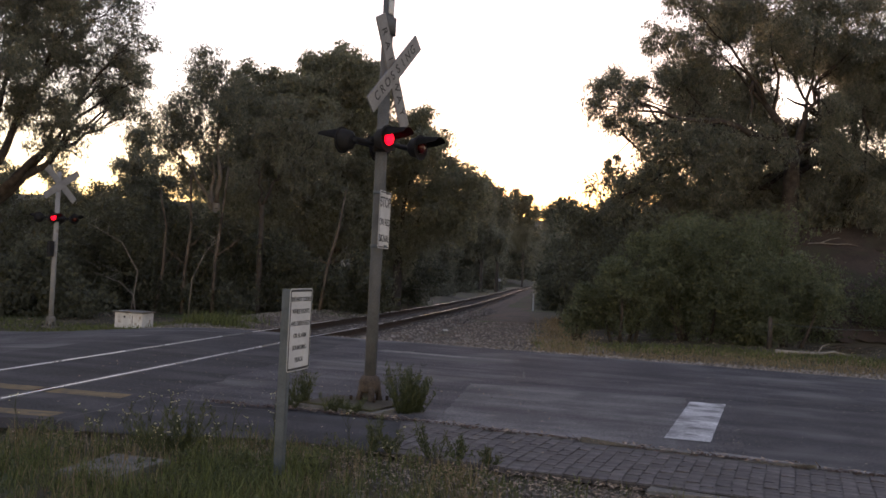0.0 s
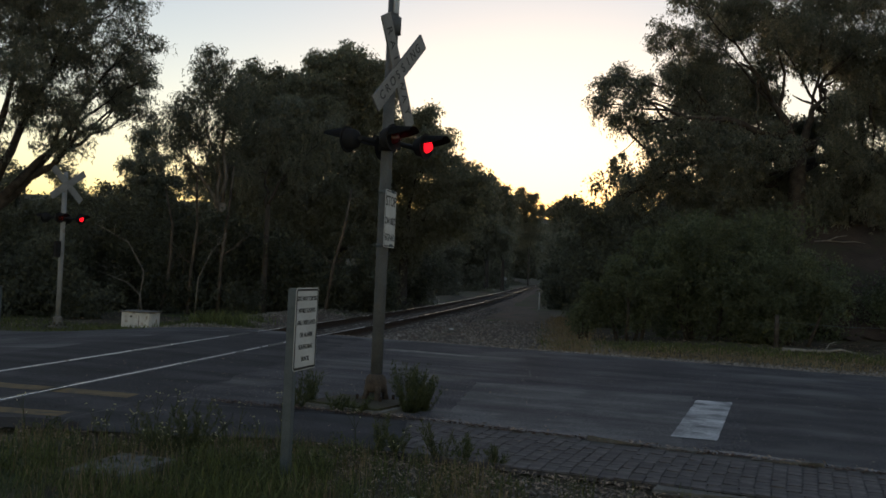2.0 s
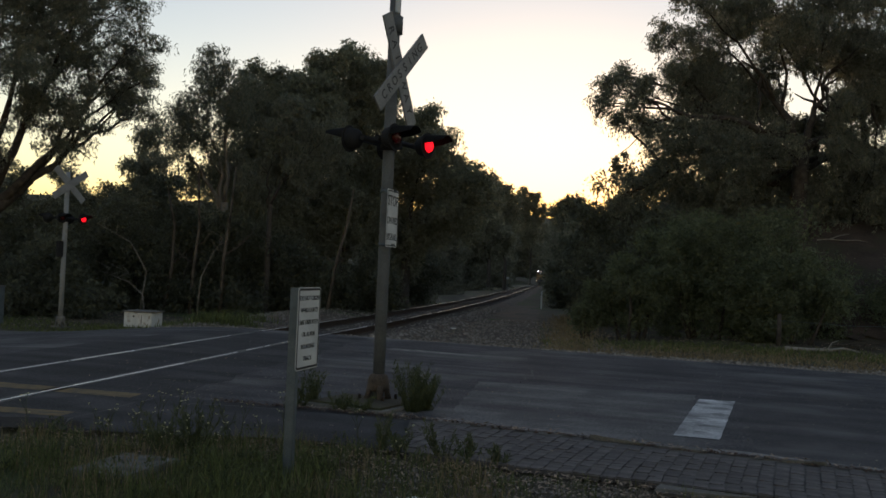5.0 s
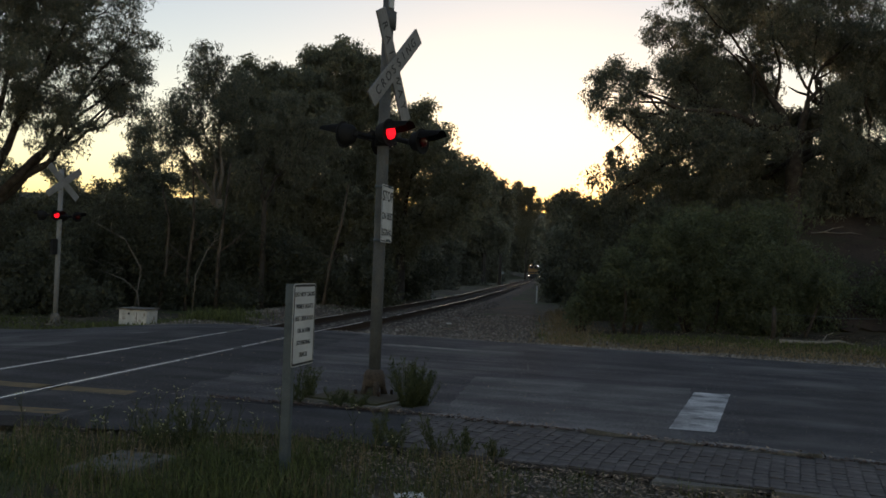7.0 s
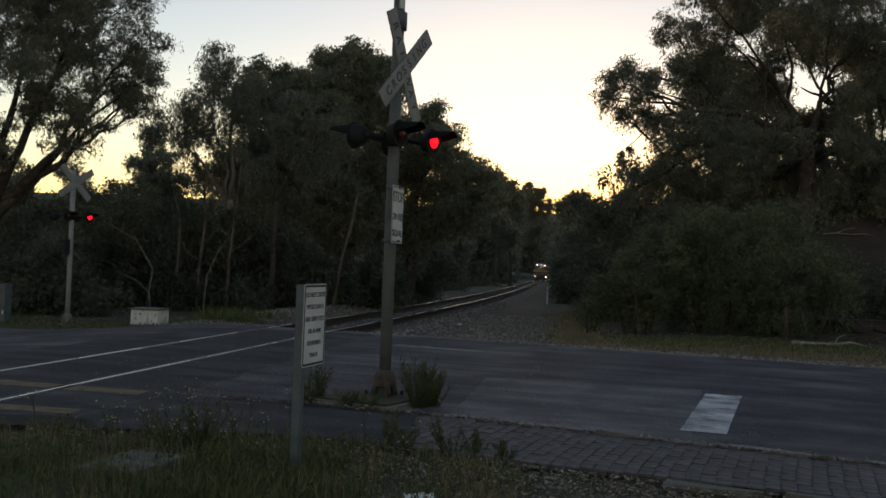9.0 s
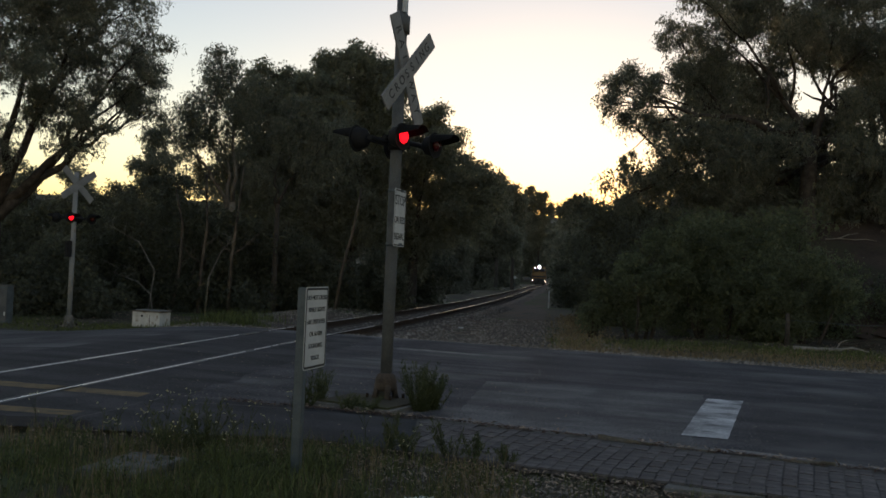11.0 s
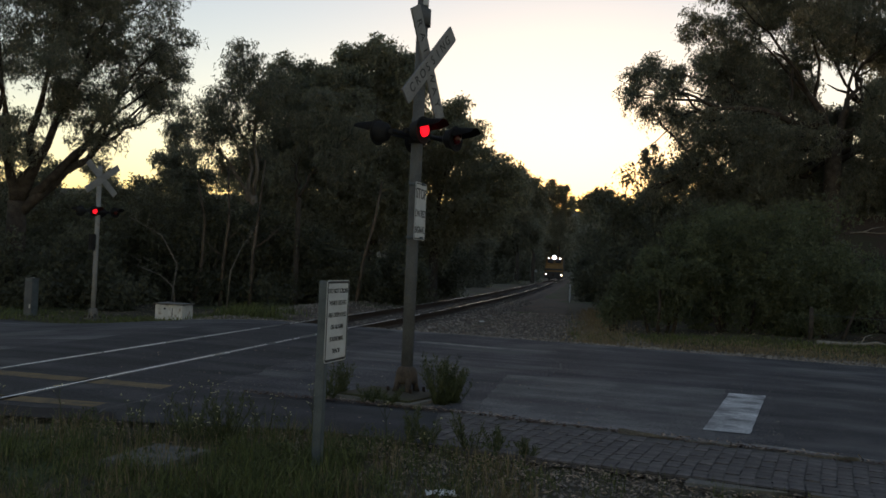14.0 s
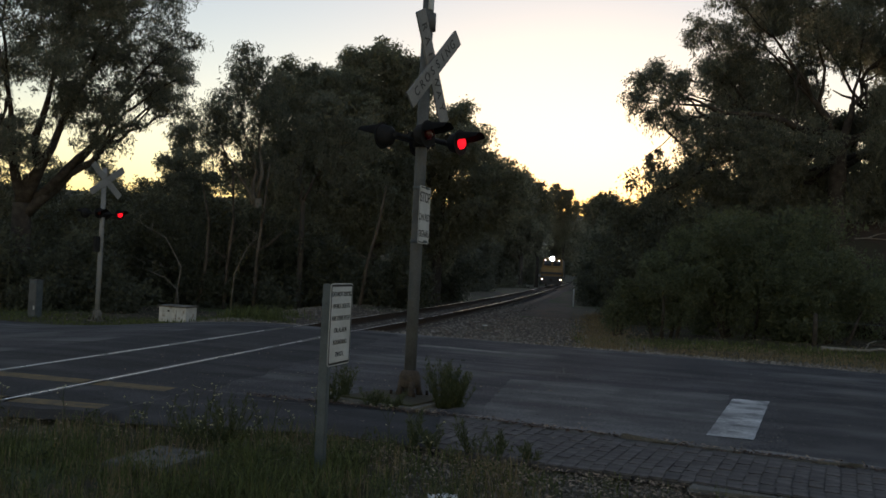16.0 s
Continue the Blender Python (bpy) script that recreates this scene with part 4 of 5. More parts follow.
def cracks():
    rng = np.random.default_rng(77)
    for k, (x, y, dx, dy, n) in enumerate(((-3.3, 10.25, 0.06, 0.22, 14), (-3.55, 8.75, 0.03, 0.2, 8), (-2.9, 10.2, 0.28, -0.03, 9), (-2.4, 12.2, 0.2, 0.2, 9), (0.9, 14.2, 0.28, 0.03, 12),
                                           (1.2, 13.9, 0.05, 0.25, 8), (4.6, 13.4, 0.33, -0.11, 12), (-1.9, 11.4, 0.22, 0.12, 6))):
        V, Fc = [], []
        for i in range(n):
            w = 0.006 + 0.012 * rng.uniform()
            V += [(x - dy * w * 4, y + dx * w * 4, float(land(x, y)) + ROAD_Z + 0.0075), (x + dy * w * 4, y - dx * w * 4, float(land(x, y)) + ROAD_Z + 0.0075)]
            if i:
                Fc.append((2 * i - 2, 2 * i - 1, 2 * i + 1, 2 * i))
            x, y = x + dx + rng.normal() * 0.05, y + dy + rng.normal() * 0.05
        tagged(link("crack", mesh_from("crack", V, Fc, SIGN_BLACK)), "dark crack in the asphalt", "crack", "cracks in the asphalt", "structure")


cracks()


def near_post_pad():
    root = thing("mast_pad", "cracked concrete pad edged with soil round the mast", "concrete pad", place(NEAR_POST[0] - 0.15, NEAR_POST[1] - 0.25, 0.03, FACE + 2))
    part("slab", box(1.15, 1.0, 0.12, 0.0, 0, -0.03, 0.035), CONCRETE, root)
    part("soil_fill", box(0.95, 0.8, 0.03, 0.0, 0.0, 0.035, 0.012), SOIL, root, "dark soil on the pad")


near_post_pad()


def kerbs():
    rng = np.random.default_rng(5)
    x = -0.5
    head = math.degrees(math.atan(-0.425))
    while x < 9:
        n = rng.uniform(0.5, 1.1)
        bm = box(n - 0.02, 0.13, 0.14, 0, 0, 0, 0.025)
        for v in bm.verts:
            v.co += Vector(rng.normal(size=3) * 0.009)
        cx = x + n / 2 * 0.96
        m = pose(cx, float(near_edge(cx)) - 0.06, float(land(cx, near_edge(cx))) - 0.026 + rng.uniform(-0.014, 0.012), rng.normal() * 2, rng.normal() * 0.8, head + rng.normal() * 1.2)
        me = bpy.data.meshes.new("kerb_stone")
        bm.to_mesh(me)
        bm.free()
        me.materials.append(CONCRETE)
        tagged(link("kerb_stone", me, None, "", m), "low worn concrete kerb stone, chipped and stained", "kerb stone", "kerb stones")
        x += n * 0.96
    for k, (cx, n) in enumerate(((2.0, 0.75), (2.85, 0.8), (3.7, 0.8))):
        bm = box(n, 0.16, 0.1, 0, 0, 0, 0.02)
        for v in bm.verts:
            v.co += Vector(rng.normal(size=3) * 0.012)
        me = bpy.data.meshes.new("edging_stone")
        bm.to_mesh(me)
        bm.free()
        me.materials.append(CONCRETE)
        y = float(path_edge(cx)) - 0.16
        tagged(link("edging_stone", me, None, "", pose(cx, y, float(land(cx, y)) - 0.01, 0, 0, -19 + rng.normal())), "broken flat concrete edging stone", "edging stone", "edging stones")


kerbs()


# ---- loose stone, grass, weeds, litter ----
def scatter_stones(name, pts, lo, hi, mat, label, seed):
    rng = np.random.default_rng(seed)
    base = np.array([(1, 0, 0), (-1, 0, 0), (0, 1, 0), (0, -1, 0), (0, 0, 1), (0, 0, -1)], dtype=float)
    tri = np.array([(0, 2, 4), (2, 1, 4), (1, 3, 4), (3, 0, 4), (2, 0, 5), (1, 2, 5), (3, 1, 5), (0, 3, 5)])
    n = len(pts)
    s = rng.uniform(lo, hi, n) * rng.choice([0.6, 1.0, 1.4], n)
    V = base[None] * (s[:, None, None] * rng.uniform(0.6, 1.2, (n, 1, 3))) + rng.normal(size=(n, 6, 3)) * s[:, None, None] * 0.22
    a = rng.uniform(0, 2 * math.pi, n)
    c, d = np.cos(a)[:, None], np.sin(a)[:, None]
    X, Y = V[..., 0] * c - V[..., 1] * d, V[..., 0] * d + V[..., 1] * c
    V = np.stack([X, Y, V[..., 2] * 0.75], -1) + pts[:, None, :]
    Fc = (tri[None] + 6 * np.arange(n)[:, None, None]).reshape(-1, 3)
    me = mesh_from(name, V.reshape(-1, 3), Fc.tolist(), mat)
    return tagged(link(name, me), label, "stones", kind="stuff")


def island_tint(m, dark, light):
    n, l = m.node_tree.nodes, m.node_tree.links
    geo, ramp = n.new("ShaderNodeNewGeometry"), n.new("ShaderNodeValToRGB")
    ramp.color_ramp.elements[0].color, ramp.color_ramp.elements[1].color = (*dark, 1), (*light, 1)
    l.new(geo.outputs["Random Per Island"], ramp.inputs["Fac"])
    l.new(ramp.outputs["Color"], n["Principled BSDF"].inputs["Base Color"])
    return m


PALE_STONES = island_tint(surface("pale_loose_stones", (0.1, 0.1, 0.1), (0.2, 0.2, 0.2), 8, 0.9, 0.4, 60), (0.09, 0.08, 0.07), (0.32, 0.285, 0.245))
STONES = island_tint(surface("loose_stones", (0.1, 0.1, 0.1), (0.2, 0.2, 0.2), 8, 0.9, 0.4, 60), (0.07, 0.062, 0.055), (0.30, 0.27, 0.24))


def on_land(x, y, dz=0.0):
    return np.stack([x, y, land(x, y) + dz], -1)


def gravel():
    rng = np.random.default_rng(3)
    # ballast beside and between the rails
    y = 21.3 + 32 * rng.uniform(0, 1, 9000) ** 1.6
    off = rng.uniform(-2.6, 2.9, 9000)
    z = rail_z(y) - 0.205 - 0.3 * np.clip((np.abs(off) - 1.75) / 1.15, 0, 1)
    scatter_stones("ballast_stones", np.stack([line_x(y) + off, y, z], -1), 0.025, 0.05, STONES, "angular grey and brown ballast stones", 4)
    # stony ground between the line and the road
    x = rng.uniform(-7.5, 4.2, 15000)
    y = far_edge(x) + 0.05 + 20 * rng.uniform(0, 1, 15000) ** 1.7
    keep = np.abs(x - line_x(y)) > 0.95
    scatter_stones("loose_gravel", on_land(x, y, 0.008)[keep], 0.012, 0.04, PALE_STONES, "scattered grey gravel and broken stone", 6)
    # gravel along the far road edge
    x = rng.uniform(1.5, 16, 6000)
    y = far_edge(x) + np.abs(rng.normal(0, 0.6, 6000)) - 0.1
    scatter_stones("verge_gravel", on_land(x, y, 0.005), 0.014, 0.04, PALE_STONES, "pale gravel along the edge of the road", 7)
    x = rng.uniform(-4, 8, 4500)
    y = near_edge(x) + 8.5 * rng.uniform(0, 1, 4500) ** 2.2
    scatter_stones("road_grit", on_land(x, y, ROAD_Z + 0.002), 0.003, 0.009, PALE_STONES, "fine pale grit on the asphalt", 19)
    # dark fine gravel at the near corner
    x = rng.uniform(-0.6, 5, 9000)
    y = path_edge(x) - 0.1 - rng.uniform(0, 2.6, 9000)
    scatter_stones("fine_gravel", on_land(x, y, -0.025), 0.006, 0.018, STONES, "dark fine gravel beside the footpath", 8)


gravel()


def blades(x, y, h, lean, width, rng, dz=-0.03):
    """Grass blades as bent pairs of quads."""
    n = len(x)
    p = on_land(x, y, dz)
    a = rng.uniform(0, 2 * math.pi, n)
    side = np.stack([np.cos(a), np.sin(a), np.zeros(n)], -1) * width[:, None]
    fall = np.stack([np.sin(a), -np.cos(a), np.zeros(n)], -1) * (lean * h)[:, None]
    up = np.stack([np.zeros(n), np.zeros(n), h], -1)
    mid, tip = p + up * 0.55 + fall * 0.3, p + up + fall
    lower = np.stack([p - side, p + side, mid + side * 0.8, mid - side * 0.8], 1)
    upper = np.stack([mid - side * 0.8, mid + side * 0.8, tip + side * 0.15, tip - side * 0.15], 1)
    V = np.concatenate([lower, upper], 1).reshape(-1, 4, 3)
    return V


def lawn(name, x, y, h0, h1, mat, label, seed, width=0.004, lean=0.5):
    rng = np.random.default_rng(seed)
    n = len(x)
    V = blades(x, y, rng.uniform(h0, h1, n) * rng.choice([0.5, 0.8, 1.0, 1.25], n), rng.uniform(0.1, 1.2, n) * lean, rng.uniform(0.6, 1.5, n) * width, rng)
    return tagged(link(name, quads(name, V, mat)), label, "grass", kind="stuff")


def tufts(rng, n_tufts, each, xa, xb, ya, yb, spread):
    cx, cy = rng.uniform(xa, xb, n_tufts), rng.uniform(ya, yb, n_tufts)
    x = np.repeat(cx, each) + rng.normal(size=n_tufts * each) * spread
    y = np.repeat(cy, each) + rng.normal(size=n_tufts * each) * spread
    return x, y


def grasses():
    rng = np.random.default_rng(9)
    x, y = tufts(rng, 1150, 24, -7, 0.3, 4.6, 8.5, 0.05)
    k = (y < path_edge(x) - 0.06 + rng.normal(size=len(x)) * 0.05) & ~((np.abs(x + 2.37) < 0.27) & (np.abs(y - 7.22) < 0.3)) & (rng.uniform(size=len(x)) < 1.1 - smooth(-1.3, 0.1, x) * 0.9) & ~((x < -2.8) & (y > 7.7) & (rng.uniform(size=len(x)) < 0.75))
    lawn("verge_grass", x[k], y[k], 0.04, 0.19, GRASS, "lush uncut green grass on the verge", 10, 0.003, 0.8)
    x, y = tufts(rng, 640, 18, -7, 0.5, 4.8, 8.5, 0.1)
    k = (y < path_edge(x) - 0.1)
    lawn("dry_verge_grass", x[k], y[k], 0.05, 0.18, DRY_GRASS, "dry straw-coloured grass among the green", 11, 0.003)
    x, y = tufts(rng, 240, 16, -0.4, 3.2, 5.6, 8.2, 0.07)
    k = (y < path_edge(x) - 0.1)
    lawn("sparse_grass", x[k], y[k], 0.03, 0.11, GRASS, "sparse low grass on gravelly soil", 12, 0.003)
    c = np.stack([rng.uniform(-7, 0.6, 300), rng.uniform(4.8, 8.4, 300)], -1)
    c = c[(c[:, 1] < path_edge(c[:, 0]) - 0.12) & ~((np.abs(c[:, 0] + 2.37) < 0.4) & (np.abs(c[:, 1] - 7.2) < 0.45))]
    pts = on_land(c[:, 0], c[:, 1], 0.04)
    pts[:, 2] += rng.uniform(0, 0.12, len(pts))
    tagged(link("verge_weeds", quads("verge_weeds", leaf_cloud(pts, 30, 0.06, 0.034, 0.007, rng, -0.4, 0.7, True), WEED)), "low broad-leaved weeds among the verge grass", "weeds", kind="stuff")
    x, y = tufts(rng, 130, 30, -2.0, -0.9, 5.9, 7.6, 0.05)
    k = (y < path_edge(x) - 0.12) & ~((np.abs(x + 2.42) < 0.25) & (np.abs(y - 7.2) < 0.36))
    lawn("lush_grass", x[k], y[k], 0.06, 0.19, GRASS, "taller lush green grass round the sign post", 17, 0.0032, 0.7)
    # far verge
    x = rng.uniform(1.2, 18, 20000)
    y = far_edge(x) + 0.5 + 5.0 * rng.uniform(0, 1, 20000) * smooth(1.2, 3.5, x)
    lawn("roadside_dry_grass", x, y, 0.03, 0.09, DRY_GRASS, "short dry grass along the far side of the road", 13, 0.007)
    x = rng.uniform(2.6, 18, 8000)
    y = far_edge(x) + 3.6 + 3.6 * rng.uniform(0, 1, 8000)
    lawn("roadside_grass", x, y, 0.04, 0.15, GRASS, "green grass under the roadside shrubs", 14, 0.008)
    x = rng.uniform(-24, -6.2, 11000)
    y = far_edge(x) + 0.5 + 4.5 * rng.uniform(0, 1, 11000)
    k = np.abs(x - line_x(y)) > 3.2
    lawn("crossing_grass", x[k], y[k], 0.03, 0.12, GRASS, "green grass beyond the road by the crossing", 15, 0.008)
    y = rng.uniform(20, 44, 5000)
    x = 2.3 + (y - 20) * 0.13 + rng.normal(size=5000) * 0.4 + 0.8 * rng.uniform(size=5000)
    lawn("trackside_dry_grass", x, y, 0.05, 0.22, DRY_GRASS, "dry grass at the edge of the stony ground", 18, 0.008)
    x, y = tufts(rng, 34, 60, -7.6, -5.9, 27, 30, 0.22)
    lawn("trackside_grass", x, y, 0.1, 0.36, GRASS, "bright grass mound beside the track bed", 16, 0.009)


grasses()


def weed(x, y, h, stems, seed, spread=0.12, label="bushy upright green weed growing beside the path"):
    rng = np.random.default_rng(seed)
    root = thing("weed", label, "weed", place(x, y, -0.02), "weeds by the path")
    pts = []
    for k in range(stems):
        a, r = rng.uniform(0, 6.283), spread * rng.uniform(0.2, 1)
        b = np.array([math.cos(a) * r * 0.4, math.sin(a) * r * 0.4, 0])
        t = np.array([math.cos(a) * r * 1.9, math.sin(a) * r * 1.9, h * rng.uniform(0.55, 1.05)])
        c = curve_to(b, t, rng, 0.06, 5)
        part("stem", tube(c, [0.005, 0.0045, 0.004, 0.003, 0.0015], 4), WEED, root)
        pts += [c[0] + (c[-1] - c[0]) * f for f in np.linspace(0.1, 1, 11)]
    link("foliage", quads("foliage", leaf_cloud(np.array(pts), 6, 0.011, 0.055, 0.0036, rng, -1.0, 1.0, True), WEED), root)
    return root


weed(-0.36, 10.4, 0.54, 44, 61, 0.17, "dense tussock of thin upright green stems beside the mast")
weed(-0.2, 10.55, 0.44, 26, 62, 0.13)
weed(-1.5, 10.6, 0.42, 20, 63, 0.13)
weed(-1.62, 10.35, 0.28, 7, 64)
weed(-1.15, 10.2, 0.22, 8, 65)
weed(-0.95, 10.15, 0.2, 8, 66)
weed(-0.52, 8.18, 0.33, 7, 67, 0.1)
weed(-0.36, 8.12, 0.25, 5, 68, 0.08)
weed(0.02, 7.95, 0.32, 8, 69, 0.12)
weed(0.22, 7.9, 0.26, 6, 70, 0.1)
weed(0.48, 7.75, 0.16, 6, 71, 0.07)
weed(-2.1, 7.95, 0.42, 12, 72, 0.2, "leafy green weed in the verge grass")
weed(-2.3, 7.7, 0.36, 10, 73, 0.2, "leafy green weed in the verge grass")


def wildflowers():
    rng = np.random.default_rng(91)
    made = []
    for v in range(3):
        root = thing("wildflower", "tall thin wildflower with small cream blossoms", "wildflower", pose(0, 0, -50 - v), "wildflowers in the verge")
        h = (0.5, 0.4, 0.32)[v]
        top = np.array([rng.normal() * 0.05, rng.normal() * 0.05, h])
        c = curve_to((0, 0, 0), top, rng, 0.03, 5)
        part("stem", tube(c, [0.004, 0.0035, 0.003, 0.0025, 0.0015], 4), WEED, root)
        tips = [top]
        for k in range(4):
            s = c[2] + (c[4] - c[2]) * rng.uniform(0, 0.8)
            e = s + np.array([rng.normal() * 0.07, rng.normal() * 0.07, rng.uniform(0.05, 0.13)])
            part("sprig", tube([s, (s + e) / 2 + np.array([0, 0, 0.01]), e], [0.002, 0.0018, 0.001], 3), WEED, root)
            tips.append(e)
        for e in tips:
            link("blossom", quads("blossom", leaf_cloud(np.array([e]), 6, 0.005, 0.011, 0.004, rng, -0.2, 1.0, True), PETAL), root)
        made.append(root)
    spots = [(rng.uniform(-3.0, -1.3), rng.uniform(7.3, 8.25)) for _ in range(15)] + [(rng.uniform(-4.6, 0.4), rng.uniform(6.2, 7.6)) for _ in range(9)]
    for k, (x, y) in enumerate(spots):
        m = place(x, y, -0.02, rng.uniform(0, 360))
        if k < 3:
            made[k].matrix_basis = m
        else:
            copy_thing(made[k % 3], m)


wildflowers()


def litter():
    rng = np.random.default_rng(17)
    def flakes(name, x, y, size, label, mat=LITTER, dz=0.012):
        n = len(x)
        p = on_land(x, y, dz)
        a = rng.uniform(0, 6.283, n)
        L = (size * rng.uniform(0.5, 1.4, n))[:, None]
        f = np.stack([np.cos(a), np.sin(a), rng.normal(size=n) * 0.25], -1)
        s = np.stack([-np.sin(a), np.cos(a), rng.normal(size=n) * 0.3], -1)
        V = np.stack([p - f * L, p + s * L * 0.3, p + f * L, p - s * L * 0.3], 1)
        V[..., 2] += 0.012
        tagged(link(name, quads(name, V, mat)), label, "leaf litter", kind="stuff")
    x = rng.uniform(-1.6, 4.5, 6500)
    y = path_edge(x) - 0.05 - np.abs(rng.normal(0, 0.75, 6500))
    x[:1200] = rng.uniform(-5.5, -1.6, 1200)
    y[:1200] = path_edge(x[:1200]) - 0.05 - np.abs(rng.normal(0, 0.4, 1200))
    flakes("leaf_litter", x, y, 0.022, "dry brown leaves and bark chips on the verge", dz=0.012)
    x = rng.uniform(-1.6, 6, 600)
    y = near_edge(x) - 0.05 + rng.normal(0, 0.06, 600)
    flakes("gutter_litter", x, y, 0.028, "dry leaves gathered along the kerb", dz=0.05)
    x = rng.uniform(-2.6, 6.5, 3000)
    y = near_edge(x) + 0.01 + rng.normal(-0.05, 0.05, 3000) * (0.6 + 0.6 * np.sin(x * 2.3) ** 2)
    flakes("bark_chips", x, y, 0.024, "dark brown bark chips gathered along the kerb", BARK_CHIP, dz=0.03)
    x = rng.uniform(-5, 1.5, 500)
    y = near_edge(x) + rng.uniform(-1.2, 5, 500)
    flakes("road_litter", x, y, 0.018, "small stones and leaf bits on the asphalt", dz=0.02)
    x = rng.uniform(-14, 15, 5000)
    y = far_edge(x) + rng.uniform(2, 12, 5000)
    flakes("woodland_litter", x, y, 0.05, "fallen leaves under the roadside trees", dz=-0.01)


litter()


# ---- small things ----
def cable_box():
    root = thing("equipment_box", "low pale painted metal equipment box with stained sides", "equipment box", place(-8.46, 25.75, 0.0, -14))
    part("body", box(0.86, 0.56, 0.42, 0, 0, 0.2, 0.012), BOX_PAINT, root)
    bm = box(0.94, 0.64, 0.035, 0, 0, 0.427, 0.008)
    for v in bm.verts:
        if abs(v.co.x) < 0.02 or v.co.y > 0.3:
            v.co.z += 0.01
    part("lid", bm, CONCRETE, root, "weathered flat lid")
    part("seam", box(0.012, 0.012, 0.32, 0.12, -0.28, 0.18), RUST, root)
    part("latch", box(0.05, 0.02, 0.05, -0.12, -0.288, 0.3, 0.004), DARK_METAL, root)


def cabinet():
    x, y = -13.75, 28.2
    root = thing("cabinet", "upright grey metal cabinet in long grass", "cabinet", place(x, y, -0.02, -20))
    part("body", box(0.33, 0.26, 1.14, 0, 0, 0.57, 0.02), GALV, root)
    part("cap", box(0.37, 0.3, 0.04, 0, 0, 1.15, 0.012), MAST_PAINT, root)
    part("door", box(0.3, 0.012, 0.98, 0, -0.137, 0.57, 0.004), MAST_PAINT, root)
    part("label_plate", box(0.06, 0.004, 0.12, 0.09, -0.146, 0.3), SIGN_WHITE, root, "small white plate")


def markers():
    root = thing("marker_post", "thin white marker post beside the stony ground", "marker post", place(5.6, 56, -0.05))
    part("post", box(0.08, 0.03, 1.1, 0, 0, 0.55, 0.006), SIGN_WHITE, root)
    root = thing("line_sign", "small white board on a short post beside the line", "line sign", place(8.15, 130, -0.05))
    part("post", box(0.07, 0.07, 1.9, 0, 0, 0.95, 0.01), GALV, root)
    part("board", box(0.36, 0.03, 0.36, 0, -0.06, 1.8, 0.006), SIGN_WHITE, root)
    root = thing("survey_peg", "short white-topped peg in the gravel", "peg", place(0.2, 29.4, -0.04, 20))
    part("peg", box(0.1, 0.1, 0.16, 0, 0, 0.08, 0.012), CONCRETE, root)
    part("cap", box(0.14, 0.12, 0.035, 0, 0, 0.175, 0.01), SIGN_WHITE, root)


